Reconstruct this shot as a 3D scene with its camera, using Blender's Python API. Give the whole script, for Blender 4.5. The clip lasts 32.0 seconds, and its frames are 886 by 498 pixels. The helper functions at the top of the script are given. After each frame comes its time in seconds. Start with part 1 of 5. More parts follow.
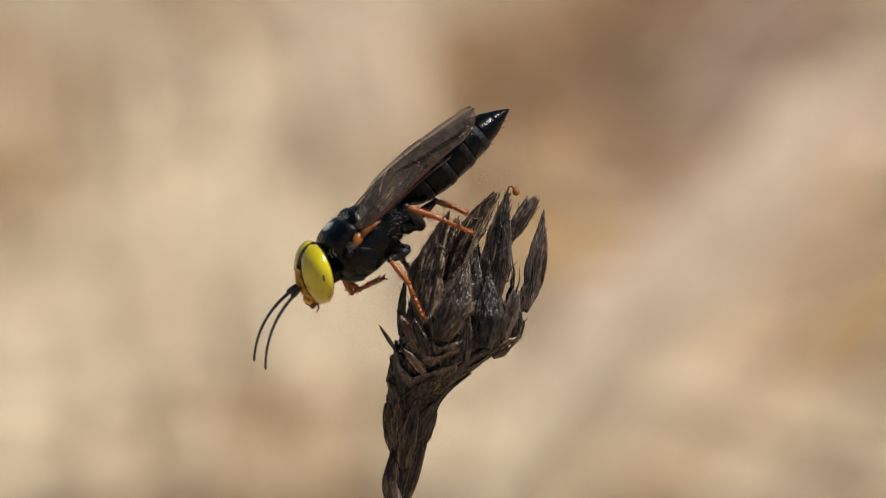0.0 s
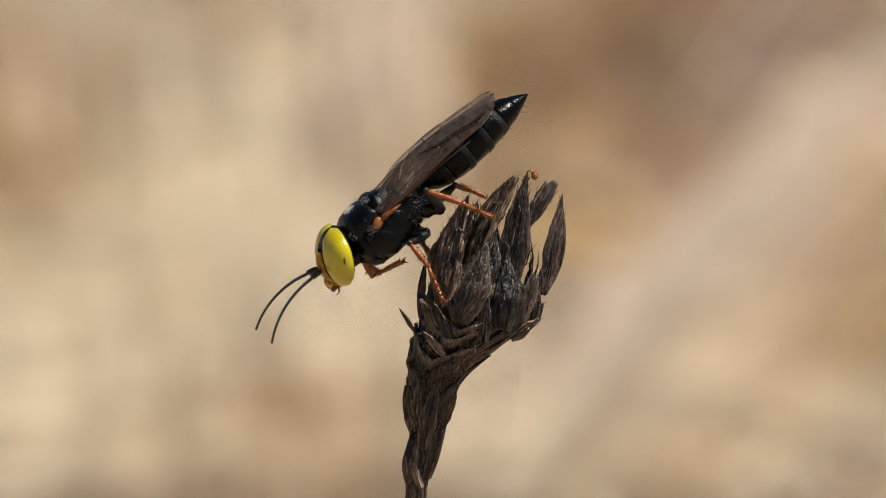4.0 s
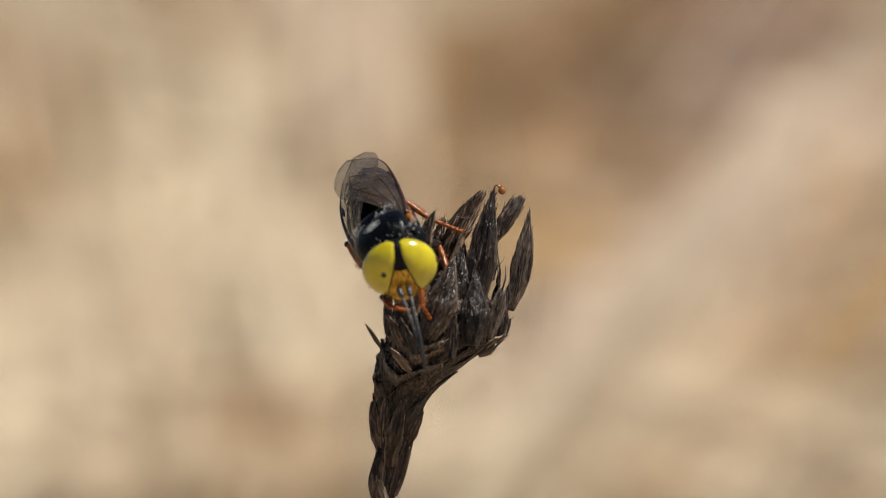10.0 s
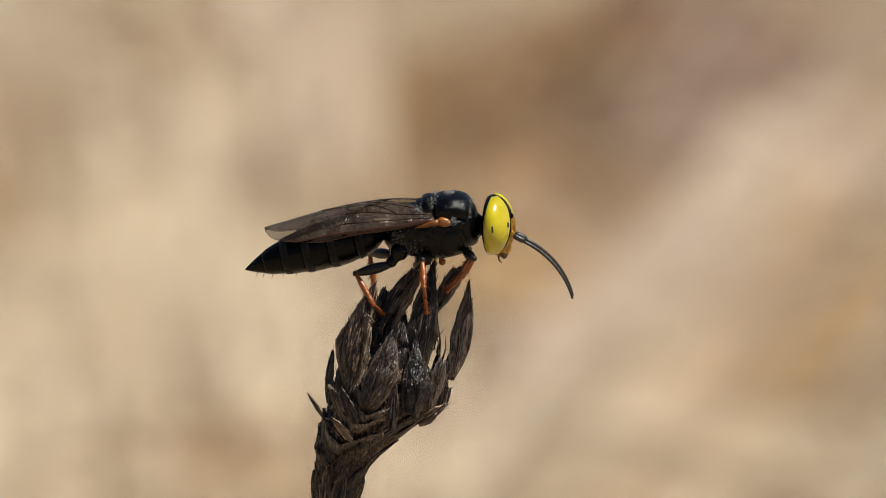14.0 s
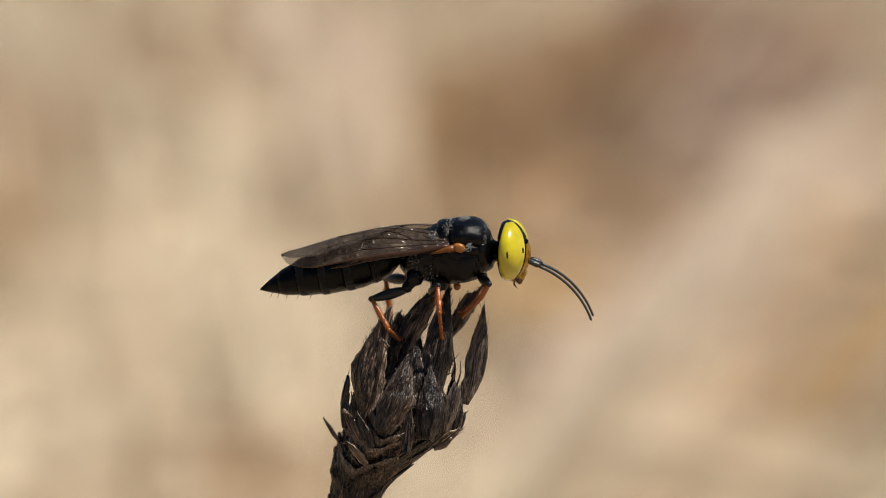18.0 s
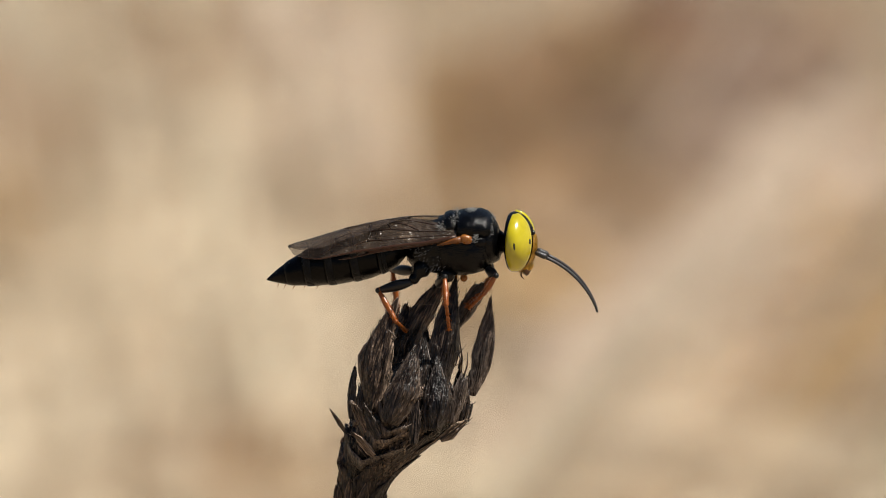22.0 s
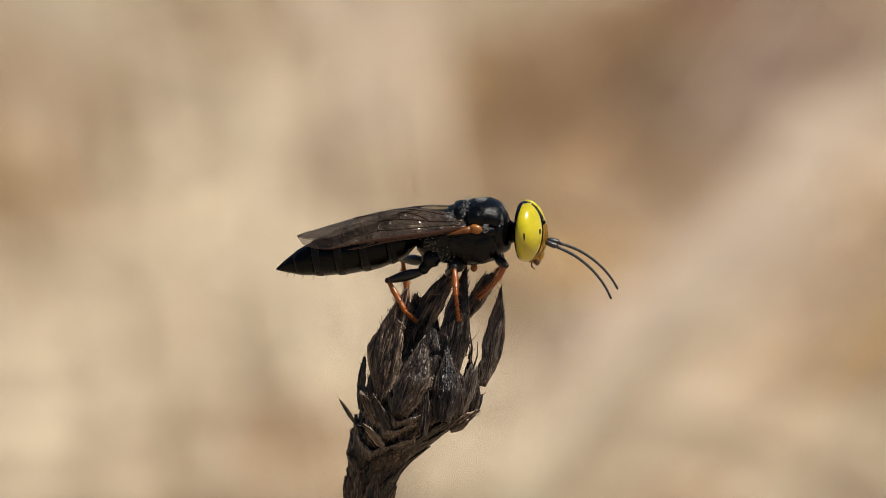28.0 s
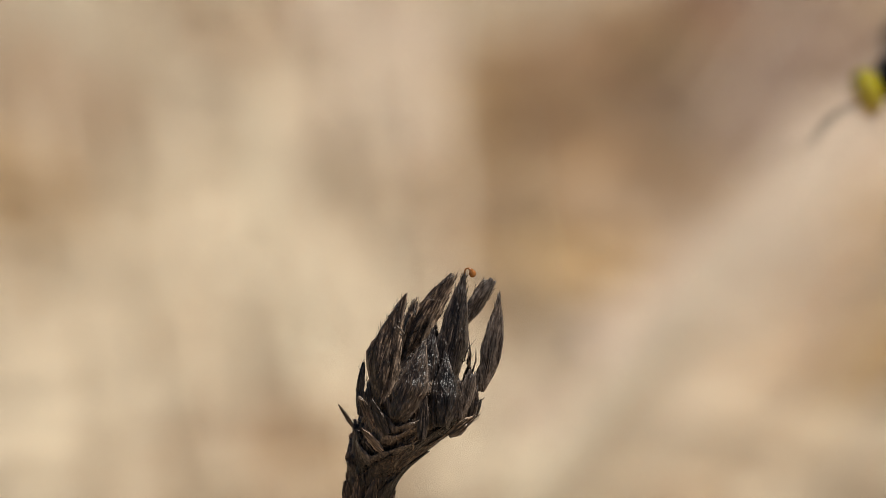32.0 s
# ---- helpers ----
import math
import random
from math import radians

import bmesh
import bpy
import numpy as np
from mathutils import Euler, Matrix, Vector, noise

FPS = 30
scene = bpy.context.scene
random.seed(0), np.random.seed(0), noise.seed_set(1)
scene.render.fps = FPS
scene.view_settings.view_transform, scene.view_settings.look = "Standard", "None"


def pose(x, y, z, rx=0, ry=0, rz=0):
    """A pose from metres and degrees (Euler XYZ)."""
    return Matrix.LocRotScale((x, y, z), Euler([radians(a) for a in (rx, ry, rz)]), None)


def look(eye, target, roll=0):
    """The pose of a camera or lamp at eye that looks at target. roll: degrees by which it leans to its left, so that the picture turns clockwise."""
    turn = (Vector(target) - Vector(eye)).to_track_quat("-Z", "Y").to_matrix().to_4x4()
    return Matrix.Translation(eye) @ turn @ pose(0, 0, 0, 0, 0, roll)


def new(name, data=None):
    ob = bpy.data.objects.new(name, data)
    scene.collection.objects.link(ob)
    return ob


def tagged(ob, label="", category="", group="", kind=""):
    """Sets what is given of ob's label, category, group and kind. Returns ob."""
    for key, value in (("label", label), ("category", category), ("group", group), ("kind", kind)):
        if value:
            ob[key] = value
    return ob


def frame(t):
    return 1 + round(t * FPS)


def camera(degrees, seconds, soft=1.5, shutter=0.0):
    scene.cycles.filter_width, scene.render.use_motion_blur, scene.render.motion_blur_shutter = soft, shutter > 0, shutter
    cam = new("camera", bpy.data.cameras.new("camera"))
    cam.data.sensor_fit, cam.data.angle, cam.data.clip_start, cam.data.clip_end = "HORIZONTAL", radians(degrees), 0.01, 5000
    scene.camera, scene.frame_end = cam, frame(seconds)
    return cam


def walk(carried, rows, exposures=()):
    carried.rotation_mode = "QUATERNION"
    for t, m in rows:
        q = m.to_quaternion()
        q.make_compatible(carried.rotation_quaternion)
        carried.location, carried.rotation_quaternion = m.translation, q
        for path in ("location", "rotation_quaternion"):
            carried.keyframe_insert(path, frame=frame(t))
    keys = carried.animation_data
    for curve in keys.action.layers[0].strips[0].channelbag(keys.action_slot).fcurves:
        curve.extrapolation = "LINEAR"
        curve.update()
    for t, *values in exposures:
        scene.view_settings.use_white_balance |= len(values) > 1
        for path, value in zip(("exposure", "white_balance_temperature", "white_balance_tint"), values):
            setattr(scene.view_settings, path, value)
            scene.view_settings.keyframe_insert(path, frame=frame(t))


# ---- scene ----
# A digger wasp on a dead flower head in a dry meadow, seen through a macro lens.
# "View" space: x to the right, y away from the camera, z up, in millimetres round the flower head.
MM = 0.001
VIEW = Matrix.Translation((0, 0, 0.32)) @ pose(0, 0, 0, -10, 0, 0)   # the lens looks 10 degrees down
REACH = 190.0                                                       # lens to flower head

# ---- camera ----
cam = camera(12, 32.0, soft=0.8, shutter=0.3)
cam.data.dof.use_dof = True
cam.data.dof.focus_distance = 0.194
cam.data.dof.aperture_fstop = 50.0
cam.data.dof.aperture_blades = 0

# seconds; right, back and up in millimetres; turn right and up in degrees
CAMERA_ROWS = [
    (0, -0, 2, 0, 0.009, 0.011),
    (0.5, -0.029, 2.169, 0.027, -0.0291, 0.0277),
    (1, -0.069, 2.38, 0.039, -0.0986, 0.072),
    (1.5, -0.109, 2.609, 0.017, -0.2032, 0.0922),
    (2, -0.133, 4.316, -0.051, -0.2948, 0.086),
    (2.5, -0.131, 7.466, -0.152, -0.3297, 0.0494),
    (3, -0.101, 8.042, -0.256, -0.3121, -0.0121),
    (3.5, -0.055, 6.03, -0.341, -0.287, -0.0561),
    (5.5, 0.222, 2.15, -0.395, -0.151, -0.1638),
    (6, 0.217, 2.121, -0.316, -0.1144, -0.1406),
    (6.5, 0.193, 2.139, -0.225, -0.1424, -0.0616),
    (7, 0.151, 2.168, -0.138, -0.1766, 0.0062),
    (7.5, 0.092, 2.178, -0.068, -0.1706, 0.0092),
    (8, 0.025, 2.153, -0.021, -0.1631, 0.0065),
    (8.5, -0.027, 2.103, -0, -0.1828, 0.0707),
    (9, -0.028, 2.06, -0.018, -0.2083, 0.0673),
    (9.5, 0.06, 2.1, -0.077, -0.1281, 0.0974),
    (10, 0.238, 2.5, -0.141, 0.126, 0.0365),
    (10.5, 0.508, 3.729, -0.424, 0.3931, 0.0081),
    (11, 0.8, 4.87, -0.32, 0.5595, 0.0068),
    (11.5, 0.996, 5.102, 0.264, 0.6215, 0.1182),
    (12, 1.135, 5.003, 0.991, 0.6154, 0.2459),
    (12.5, 1.276, 4.891, 1.474, 0.62, 0.2673),
    (13, 1.412, 4.854, 1.683, 0.6151, 0.2878),
    (13.5, 1.416, 4.909, 1.753, 0.6259, 0.3145),
    (14, 1.451, 5.031, 1.898, 0.5695, 0.3901),
    (14.5, 1.478, 5.188, 2.018, 0.5159, 0.4859),
    (16.5, 1.993, 5.804, 2.447, 0.3923, 0.4362),
    (17, 1.998, 5.877, 2.465, 0.3799, 0.4431),
    (17.5, 1.978, 5.951, 2.455, 0.3155, 0.5173),
    (18, 1.951, 6.024, 2.398, 0.218, 0.5813),
    (18.5, 1.915, 6.086, 2.29, 0.2288, 0.4492),
    (19, 1.852, 6.126, 2.168, 0.2476, 0.3325),
    (19.5, 1.742, 6.139, 2.092, 0.1861, 0.3311),
    (20, 1.603, 6.123, 2.102, 0.1091, 0.3748),
    (20.5, 1.485, 6.085, 2.188, 0.0727, 0.4321),
    (21, 1.438, 6.047, 2.3, 0.074, 0.5164),
    (21.5, 1.482, 6.046, 2.385, 0.144, 0.527),
    (22, 1.608, 6.106, 2.418, 0.2252, 0.4589),
    (22.5, 1.784, 6.217, 2.408, 0.2566, 0.4044),
    (23, 1.978, 6.336, 2.375, 0.2239, 0.3913),
    (23.5, 2.166, 6.419, 2.33, 0.1468, 0.3698),
    (24, 2.333, 6.455, 2.28, 0.0982, 0.3142),
    (24.5, 2.472, 6.458, 2.231, 0.0692, 0.2578),
    (25, 2.581, 6.436, 2.193, 0.0374, 0.2334),
    (25.5, 2.665, 6.362, 2.18, 0.0123, 0.1899),
    (27.5, 2.985, 5.161, 2.843, -0.3148, 0.1142),
    (28, 3.069, 5.191, 2.937, -0.3392, 0.1697),
    (28.5, 3.174, 5.277, 3.012, -0.3103, 0.219),
    (29, 3.29, 5.377, 3.067, -0.2849, 0.2392),
    (29.5, 3.393, 5.479, 3.091, -0.2902, 0.2208),
    (30, 3.467, 5.588, 3.086, -0.3577, 0.2234),
    (30.5, 3.513, 5.704, 3.063, -0.4178, 0.2199),
    (31, 3.54, 5.813, 3.036, -0.4247, 0.2049),
    (31.5, 3.554, 5.898, 3.017, -0.4041, 0.1883),
    (32, 3.558, 5.951, 3.008, -0.463, 0.2267)]


def eye_pose(right, back, up, turn, lift):
    return VIEW @ pose(right * MM, -(REACH + back) * MM, up * MM, 90, 0, 0) @ pose(0, 0, 0, 0, -turn, 0) @ pose(0, 0, 0, lift, 0, 0)


walk(cam, [(t, eye_pose(*r)) for t, *r in CAMERA_ROWS])

# ---- light ----
SUN_FROM = Vector((0.46, -0.10, 0.88)).normalized()
world = bpy.data.worlds.new("world")
scene.world = world
world.use_nodes = True
wn = world.node_tree.nodes
sky = wn.new("ShaderNodeTexSky")
sky.sky_type = "NISHITA"
sky.sun_disc = False
sky.sun_elevation = math.asin(SUN_FROM.z)
sky.sun_rotation = math.atan2(SUN_FROM.x, SUN_FROM.y)
wn["Background"].inputs["Strength"].default_value = 0.045
world.node_tree.links.new(sky.outputs[0], wn["Background"].inputs["Color"])
sun = new("sun", bpy.data.lights.new("sun", "SUN"))
sun.data.energy = 5.1
sun.data.angle = radians(0.55)
sun.data.color = (1.0, 0.95, 0.868)
sun.matrix_world = look(SUN_FROM * 5, (0, 0, 0))
scene.view_settings.exposure = 0.0


# ---- materials ----
def material(name, rough=0.5, metal=0.0):
    m = bpy.data.materials.new(name)
    m.use_nodes = True
    nt = m.node_tree
    b = nt.nodes["Principled BSDF"]
    b.inputs["Roughness"].default_value = rough
    b.inputs["Metallic"].default_value = metal
    return m, nt, b


def coords(nt, scale, kind="Object", stretch=(1, 1, 1)):
    tc, mp = nt.nodes.new("ShaderNodeTexCoord"), nt.nodes.new("ShaderNodeMapping")
    mp.inputs["Scale"].default_value = [scale * s for s in stretch]
    nt.links.new(tc.outputs[kind], mp.inputs["Vector"])
    return mp.outputs[0]


def noise_of(nt, vec, scale=1.0, detail=4.0, rough=0.6):
    n = nt.nodes.new("ShaderNodeTexNoise")
    n.inputs["Scale"].default_value, n.inputs["Detail"].default_value, n.inputs["Roughness"].default_value = scale, detail, rough
    nt.links.new(vec, n.inputs["Vector"])
    return n.outputs["Fac"]


def ramp(nt, fac, stops):
    r = nt.nodes.new("ShaderNodeValToRGB")
    while len(r.color_ramp.elements) < len(stops):
        r.color_ramp.elements.new(0.5)
    for e, (p, c) in zip(r.color_ramp.elements, stops):
        e.position, e.color = p, (*c, 1)
    nt.links.new(fac, r.inputs["Fac"])
    return r.outputs["Color"]


def bump(nt, b, height, strength, distance):
    n = nt.nodes.new("ShaderNodeBump")
    n.inputs["Strength"].default_value, n.inputs["Distance"].default_value = strength, distance
    nt.links.new(height, n.inputs["Height"])
    nt.links.new(n.outputs[0], b.inputs["Normal"])


def mixed(nt, fac, a, b, mode="MIX"):
    m = nt.nodes.new("ShaderNodeMix")
    m.data_type, m.blend_type = "RGBA", mode
    for sock, v in (("Factor", fac), ("A", a), ("B", b)):
        s = [i for i in m.inputs if i.name == sock and i.type == ("VALUE" if sock == "Factor" else "RGBA")][0]
        if isinstance(v, (int, float)):
            s.default_value = v
        elif isinstance(v, tuple):
            s.default_value = (*v, 1)
        else:
            nt.links.new(v, s)
    return [o for o in m.outputs if o.type == "RGBA"][0]


def fibre_material(name, dark, mid, light, rough):
    """Dead plant tissue: fine striations along the part's own z axis, weathered patches, worn pale rims, and a random tone for each part."""
    m, nt, b = material(name, rough)
    streak = noise_of(nt, coords(nt, 1000, stretch=(13, 13, 1.2)), 1.0, 5.0, 0.68)
    blotch = noise_of(nt, coords(nt, 1000, stretch=(1.3, 1.3, 0.6)), 1.0, 3.0)
    col = ramp(nt, streak, [(0.34, dark), (0.52, mid), (0.80, light)])
    shade = ramp(nt, blotch, [(0.32, (0.42, 0.40, 0.40)), (0.68, (1.25, 1.18, 1.1))])
    col = mixed(nt, 1.0, col, shade, "MULTIPLY")
    patch = noise_of(nt, coords(nt, 1000, stretch=(2.6, 2.6, 0.8)), 1.0, 5.0, 0.65)
    col = mixed(nt, ramp(nt, patch, [(0.54, (0.0, 0.0, 0.0)), (0.74, (0.42, 0.42, 0.42))]), col, tuple(c * 0.45 for c in light))
    at_rim = nt.nodes.new("ShaderNodeAttribute")
    at_rim.attribute_name = "rim"
    wear = nt.nodes.new("ShaderNodeMath")
    wear.operation = "MULTIPLY"
    nt.links.new(at_rim.outputs["Fac"], wear.inputs[0])
    nt.links.new(ramp(nt, streak, [(0.35, (0.1, 0.1, 0.1)), (0.65, (0.9, 0.9, 0.9))]), wear.inputs[1])
    col = mixed(nt, wear.outputs[0], col, tuple(c * 1.2 for c in light))
    oi = nt.nodes.new("ShaderNodeObjectInfo")
    tone = ramp(nt, oi.outputs["Random"], [(0.0, (0.55, 0.55, 0.6)), (0.5, (0.95, 0.9, 0.88)), (1.0, (2.0, 1.8, 1.6))])
    col = mixed(nt, 1.0, col, tone, "MULTIPLY")
    nt.links.new(col, b.inputs["Base Color"])
    gloss = nt.nodes.new("ShaderNodeMapRange")
    gloss.inputs["To Min"].default_value, gloss.inputs["To Max"].default_value = rough * 0.7, rough * 1.5
    nt.links.new(blotch, gloss.inputs["Value"])
    nt.links.new(gloss.outputs[0], b.inputs["Roughness"])
    crinkle = noise_of(nt, coords(nt, 1000, stretch=(3.2, 3.2, 1.2)), 1.0, 3.0, 0.55)
    ridges = noise_of(nt, coords(nt, 1000, stretch=(11, 11, 0.5)), 1.0, 2.0, 0.5)
    n1, n2 = nt.nodes.new("ShaderNodeBump"), nt.nodes.new("ShaderNodeBump")
    for n, h, k, d in ((n1, crinkle, 1.0, 0.00030), (n2, ridges, 1.0, 0.00014)):
        n.inputs["Strength"].default_value, n.inputs["Distance"].default_value = k, d
        nt.links.new(h, n.inputs["Height"])
    nt.links.new(n1.outputs[0], n2.inputs["Normal"])
    nt.links.new(n2.outputs[0], b.inputs["Normal"])
    b.inputs["Specular IOR Level"].default_value = 0.42
    return m


BRACT = fibre_material("dead_bract", (0.0028, 0.0019, 0.0014), (0.022, 0.0150, 0.0112), (0.42, 0.335, 0.265), 0.27)
STEM = fibre_material("dead_stem", (0.006, 0.0042, 0.0032), (0.042, 0.029, 0.021), (0.36, 0.28, 0.215), 0.40)
WEATHERED = fibre_material("weathered_grey_bract", (0.016, 0.012, 0.0095), (0.14, 0.11, 0.088), (0.50, 0.42, 0.35), 0.42)
FIBRE = fibre_material("pale_fibre", (0.10, 0.08, 0.06), (0.24, 0.20, 0.16), (0.48, 0.43, 0.37), 0.5)


def cuticle(name, base, rough, pit=0.5, hair=0.0):
    m, nt, b = material(name, rough)
    fine = noise_of(nt, coords(nt, 1000), 13.0, 1.0, 0.5)
    coarse = noise_of(nt, coords(nt, 1000), 1.7, 3.0)
    dust = ramp(nt, coarse, [(0.45, base), (0.75, tuple(c + hair for c in base))])
    nt.links.new(dust, b.inputs["Base Color"])
    r = nt.nodes.new("ShaderNodeMapRange")
    r.inputs["To Min"].default_value, r.inputs["To Max"].default_value = rough * 0.75, rough * 1.35
    nt.links.new(coarse, r.inputs["Value"])
    nt.links.new(r.outputs[0], b.inputs["Roughness"])
    lumps = noise_of(nt, coords(nt, 1000), 1.8, 1.0)
    n0 = nt.nodes.new("ShaderNodeBump")
    n0.inputs["Strength"].default_value, n0.inputs["Distance"].default_value = pit * 0.6, 0.0003
    nt.links.new(lumps, n0.inputs["Height"])
    bump(nt, b, fine, pit, 0.00006)
    nt.links.new(n0.outputs[0], b.inputs["Normal"].links[0].from_node.inputs["Normal"])
    b.inputs["Specular IOR Level"].default_value = 0.16 if base[0] < 0.02 else 0.6
    return m


BLACK = cuticle("black_cuticle", (0.0010, 0.0011, 0.0014), 0.22, 0.6, 0.002)
BLACK.node_tree.nodes["Principled BSDF"].inputs["Specular IOR Level"].default_value = 0.24
SMOOTH_BLACK = cuticle("smooth_black_cuticle", (0.0022, 0.0023, 0.0027), 0.22, 0.15, 0.003)
SMOOTH_BLACK.node_tree.nodes["Principled BSDF"].inputs["Specular IOR Level"].default_value = 0.22
FEMUR = cuticle("grey_black_cuticle", (0.012, 0.012, 0.013), 0.30, 0.15, 0.012)
FEMUR.node_tree.nodes["Principled BSDF"].inputs["Specular IOR Level"].default_value = 0.4
BLACK_FINE = cuticle("black_abdomen", (0.0010, 0.0010, 0.0012), 0.24, 0.25, 0.0015)
RUST = cuticle("rust_orange_cuticle", (0.31, 0.080, 0.009), 0.30, 0.5, 0.0)
AMBER = cuticle("amber_cuticle", (0.30, 0.105, 0.017), 0.24, 0.3, 0.0)
ROOT = cuticle("wing_root_brown", (0.17, 0.055, 0.009), 0.24, 0.4, 0.0)
ANTENNA = cuticle("antenna_black", (0.026, 0.026, 0.027), 0.36, 0.4, 0.01)
BROWN = cuticle("brown_mandible", (0.10, 0.04, 0.015), 0.3, 0.2)
HAIR = cuticle("grey_pubescence", (0.32, 0.32, 0.31), 0.5, 0.3, 0.1)
OCELLUS = cuticle("glassy_black", (0.004, 0.004, 0.005), 0.08, 0.0)
SPOT = cuticle("dark_pseudopupil", (0.03, 0.028, 0.004), 0.3, 0.0)

EYE, _nt, _b = material("yellow_compound_eye", 0.2)
_blot = noise_of(_nt, coords(_nt, 1000), 0.9, 2.0)
_nt.links.new(ramp(_nt, _blot, [(0.35, (0.50, 0.41, 0.005)), (0.7, (0.68, 0.57, 0.010))]), _b.inputs["Base Color"])
_vor = _nt.nodes.new("ShaderNodeTexVoronoi")
_vor.inputs["Scale"].default_value = 26.0
_nt.links.new(coords(_nt, 1000), _vor.inputs["Vector"])
bump(_nt, _b, _vor.outputs["Distance"], 0.12, 0.00001)
_b.inputs["Coat Weight"].default_value = 1.0
_b.inputs["Coat Roughness"].default_value = 0.06

GOLD, _nt, _b = material("golden_face_hair", 0.3, 0.8)
_g = noise_of(_nt, coords(_nt, 1000, stretch=(1, 1, 0.4)), 9.0, 3.0)
_nt.links.new(ramp(_nt, _g, [(0.3, (0.16, 0.075, 0.008)), (0.5, (0.66, 0.38, 0.05)), (0.7, (0.95, 0.68, 0.17))]), _b.inputs["Base Color"])
bump(_nt, _b, _g, 0.9, 0.00006)

WING, _nt, _b = material("smoky_wing_membrane", 0.17)
_w = noise_of(_nt, coords(_nt, 1000), 0.7, 3.0)
_nt.links.new(ramp(_nt, _w, [(0.3, (0.052, 0.036, 0.025)), (0.7, (0.105, 0.074, 0.052))]), _b.inputs["Base Color"])
_r = _nt.nodes.new("ShaderNodeMapRange")
_r.inputs["To Min"].default_value, _r.inputs["To Max"].default_value = 0.48, 0.68
_nt.links.new(_w, _r.inputs["Value"])
_nt.links.new(_r.outputs[0], _b.inputs["Alpha"])
_b.inputs["Specular IOR Level"].default_value = 0.6
bump(_nt, _b, noise_of(_nt, coords(_nt, 1000), 1.3, 3.0), 1.0, 0.00042)
VEIN = cuticle("wing_vein_brown", (0.030, 0.014, 0.007), 0.3, 0.1)
COSTA = cuticle("leading_vein_brown", (0.050, 0.019, 0.008), 0.28, 0.1)

GROUND, _nt, _b = material("dry_meadow_soil", 0.9)
_a = noise_of(_nt, coords(_nt, 1.0), 5.0, 6.0, 0.65)
_c = noise_of(_nt, coords(_nt, 1.0, stretch=(1, 3, 1)), 60.0, 4.0, 0.7)
_col = ramp(_nt, _a, [(0.3, (0.30, 0.205, 0.125)), (0.55, (0.46, 0.345, 0.225)), (0.75, (0.58, 0.46, 0.31))])
_col = mixed(_nt, 0.5, _col, ramp(_nt, _c, [(0.35, (0.18, 0.12, 0.07)), (0.65, (0.55, 0.44, 0.30))]))
_nt.links.new(_col, _b.inputs["Base Color"])
bump(_nt, _b, _c, 0.8, 0.01)


def straw_material(name, tones, island=True):
    m, nt, b = material(name, 0.6)
    if island:
        g = nt.nodes.new("ShaderNodeNewGeometry")
        col = ramp(nt, g.outputs["Random Per Island"], tones)
    else:
        col = ramp(nt, noise_of(nt, coords(nt, 20.0), 1.0), tones)
    n = noise_of(nt, coords(nt, 1.0, stretch=(1, 1, 0.15)), 400.0, 3.0)
    col = mixed(nt, 1.0, col, ramp(nt, n, [(0.3, (0.75, 0.72, 0.68)), (0.7, (1.1, 1.1, 1.1))]), "MULTIPLY")
    nt.links.new(col, b.inputs["Base Color"])
    b.inputs["Specular IOR Level"].default_value = 0.3
    return m


def straw_of(name, r, g, b):
    """Dry straw of one mean colour, with blades a little darker and lighter."""
    return straw_material(name, [(0.0, (r * 0.82, g * 0.80, b * 0.77)), (0.5, (r, g, b)), (1.0, (min(0.95, r * 1.14), min(0.95, g * 1.15), min(0.95, b * 1.17)))])


STRAW = straw_of("dry_straw", 0.57, 0.42, 0.265)
CREAM = straw_of("bleached_straw", 0.72, 0.60, 0.43)
BLEACHED = straw_of("sun_bleached_stalks", 0.93, 0.80, 0.62)
PINKISH = straw_of("whitish_straw", 0.73, 0.585, 0.45)
DUN = straw_of("dun_straw", 0.46, 0.32, 0.20)
GOLDEN = straw_of("golden_straw", 0.52, 0.345, 0.17)
BROWN_STRAW = straw_of("brown_dead_stalks", 0.33, 0.20, 0.10)
RED_BROWN = straw_of("red_brown_dead_leaves", 0.22, 0.11, 0.055)
MAUVE = straw_of("grey_brown_dead_leaves", 0.34, 0.235, 0.18)
OLIVE = straw_of("olive_brown_dead_leaves", 0.29, 0.205, 0.11)


# ---- mesh helpers ----
def mesh_of(name, bm, mat, smooth=True):
    me = bpy.data.meshes.new(name)
    bm.normal_update()
    bm.to_mesh(me)
    bm.free()
    me.materials.append(mat)
    if smooth:
        me.polygons.foreach_set("use_smooth", [True] * len(me.polygons))
    return me


def part(name, bm, mat, parent, label="", m=None):
    ob = new(name, bm if isinstance(bm, bpy.types.Mesh) else mesh_of(name, bm, mat))
    ob.parent = parent
    if m is not None:
        ob.matrix_basis = m
    if label:
        ob["label"] = label
    return ob


def axes(origin, x=None, y=None, z=None):
    """A pose at origin (mm) with the first given axis kept exactly and the second made square to it."""
    given = [(n, Vector(a)) for n, a in (("x", x), ("z", z), ("y", y)) if a is not None]
    (n1, a1), (n2, a2) = given[0], given[1]
    a1 = a1.normalized()
    a2 = (a2 - a1 * a2.dot(a1)).normalized()
    d = {n1: a1, n2: a2}
    if "z" not in d:
        d["z"] = d["x"].cross(d["y"])
    elif "y" not in d:
        d["y"] = d["z"].cross(d["x"])
    else:
        d["x"] = d["y"].cross(d["z"])
    m = Matrix((d["x"], d["y"], d["z"])).transposed().to_4x4()
    m.translation = Vector(origin) * MM
    return m


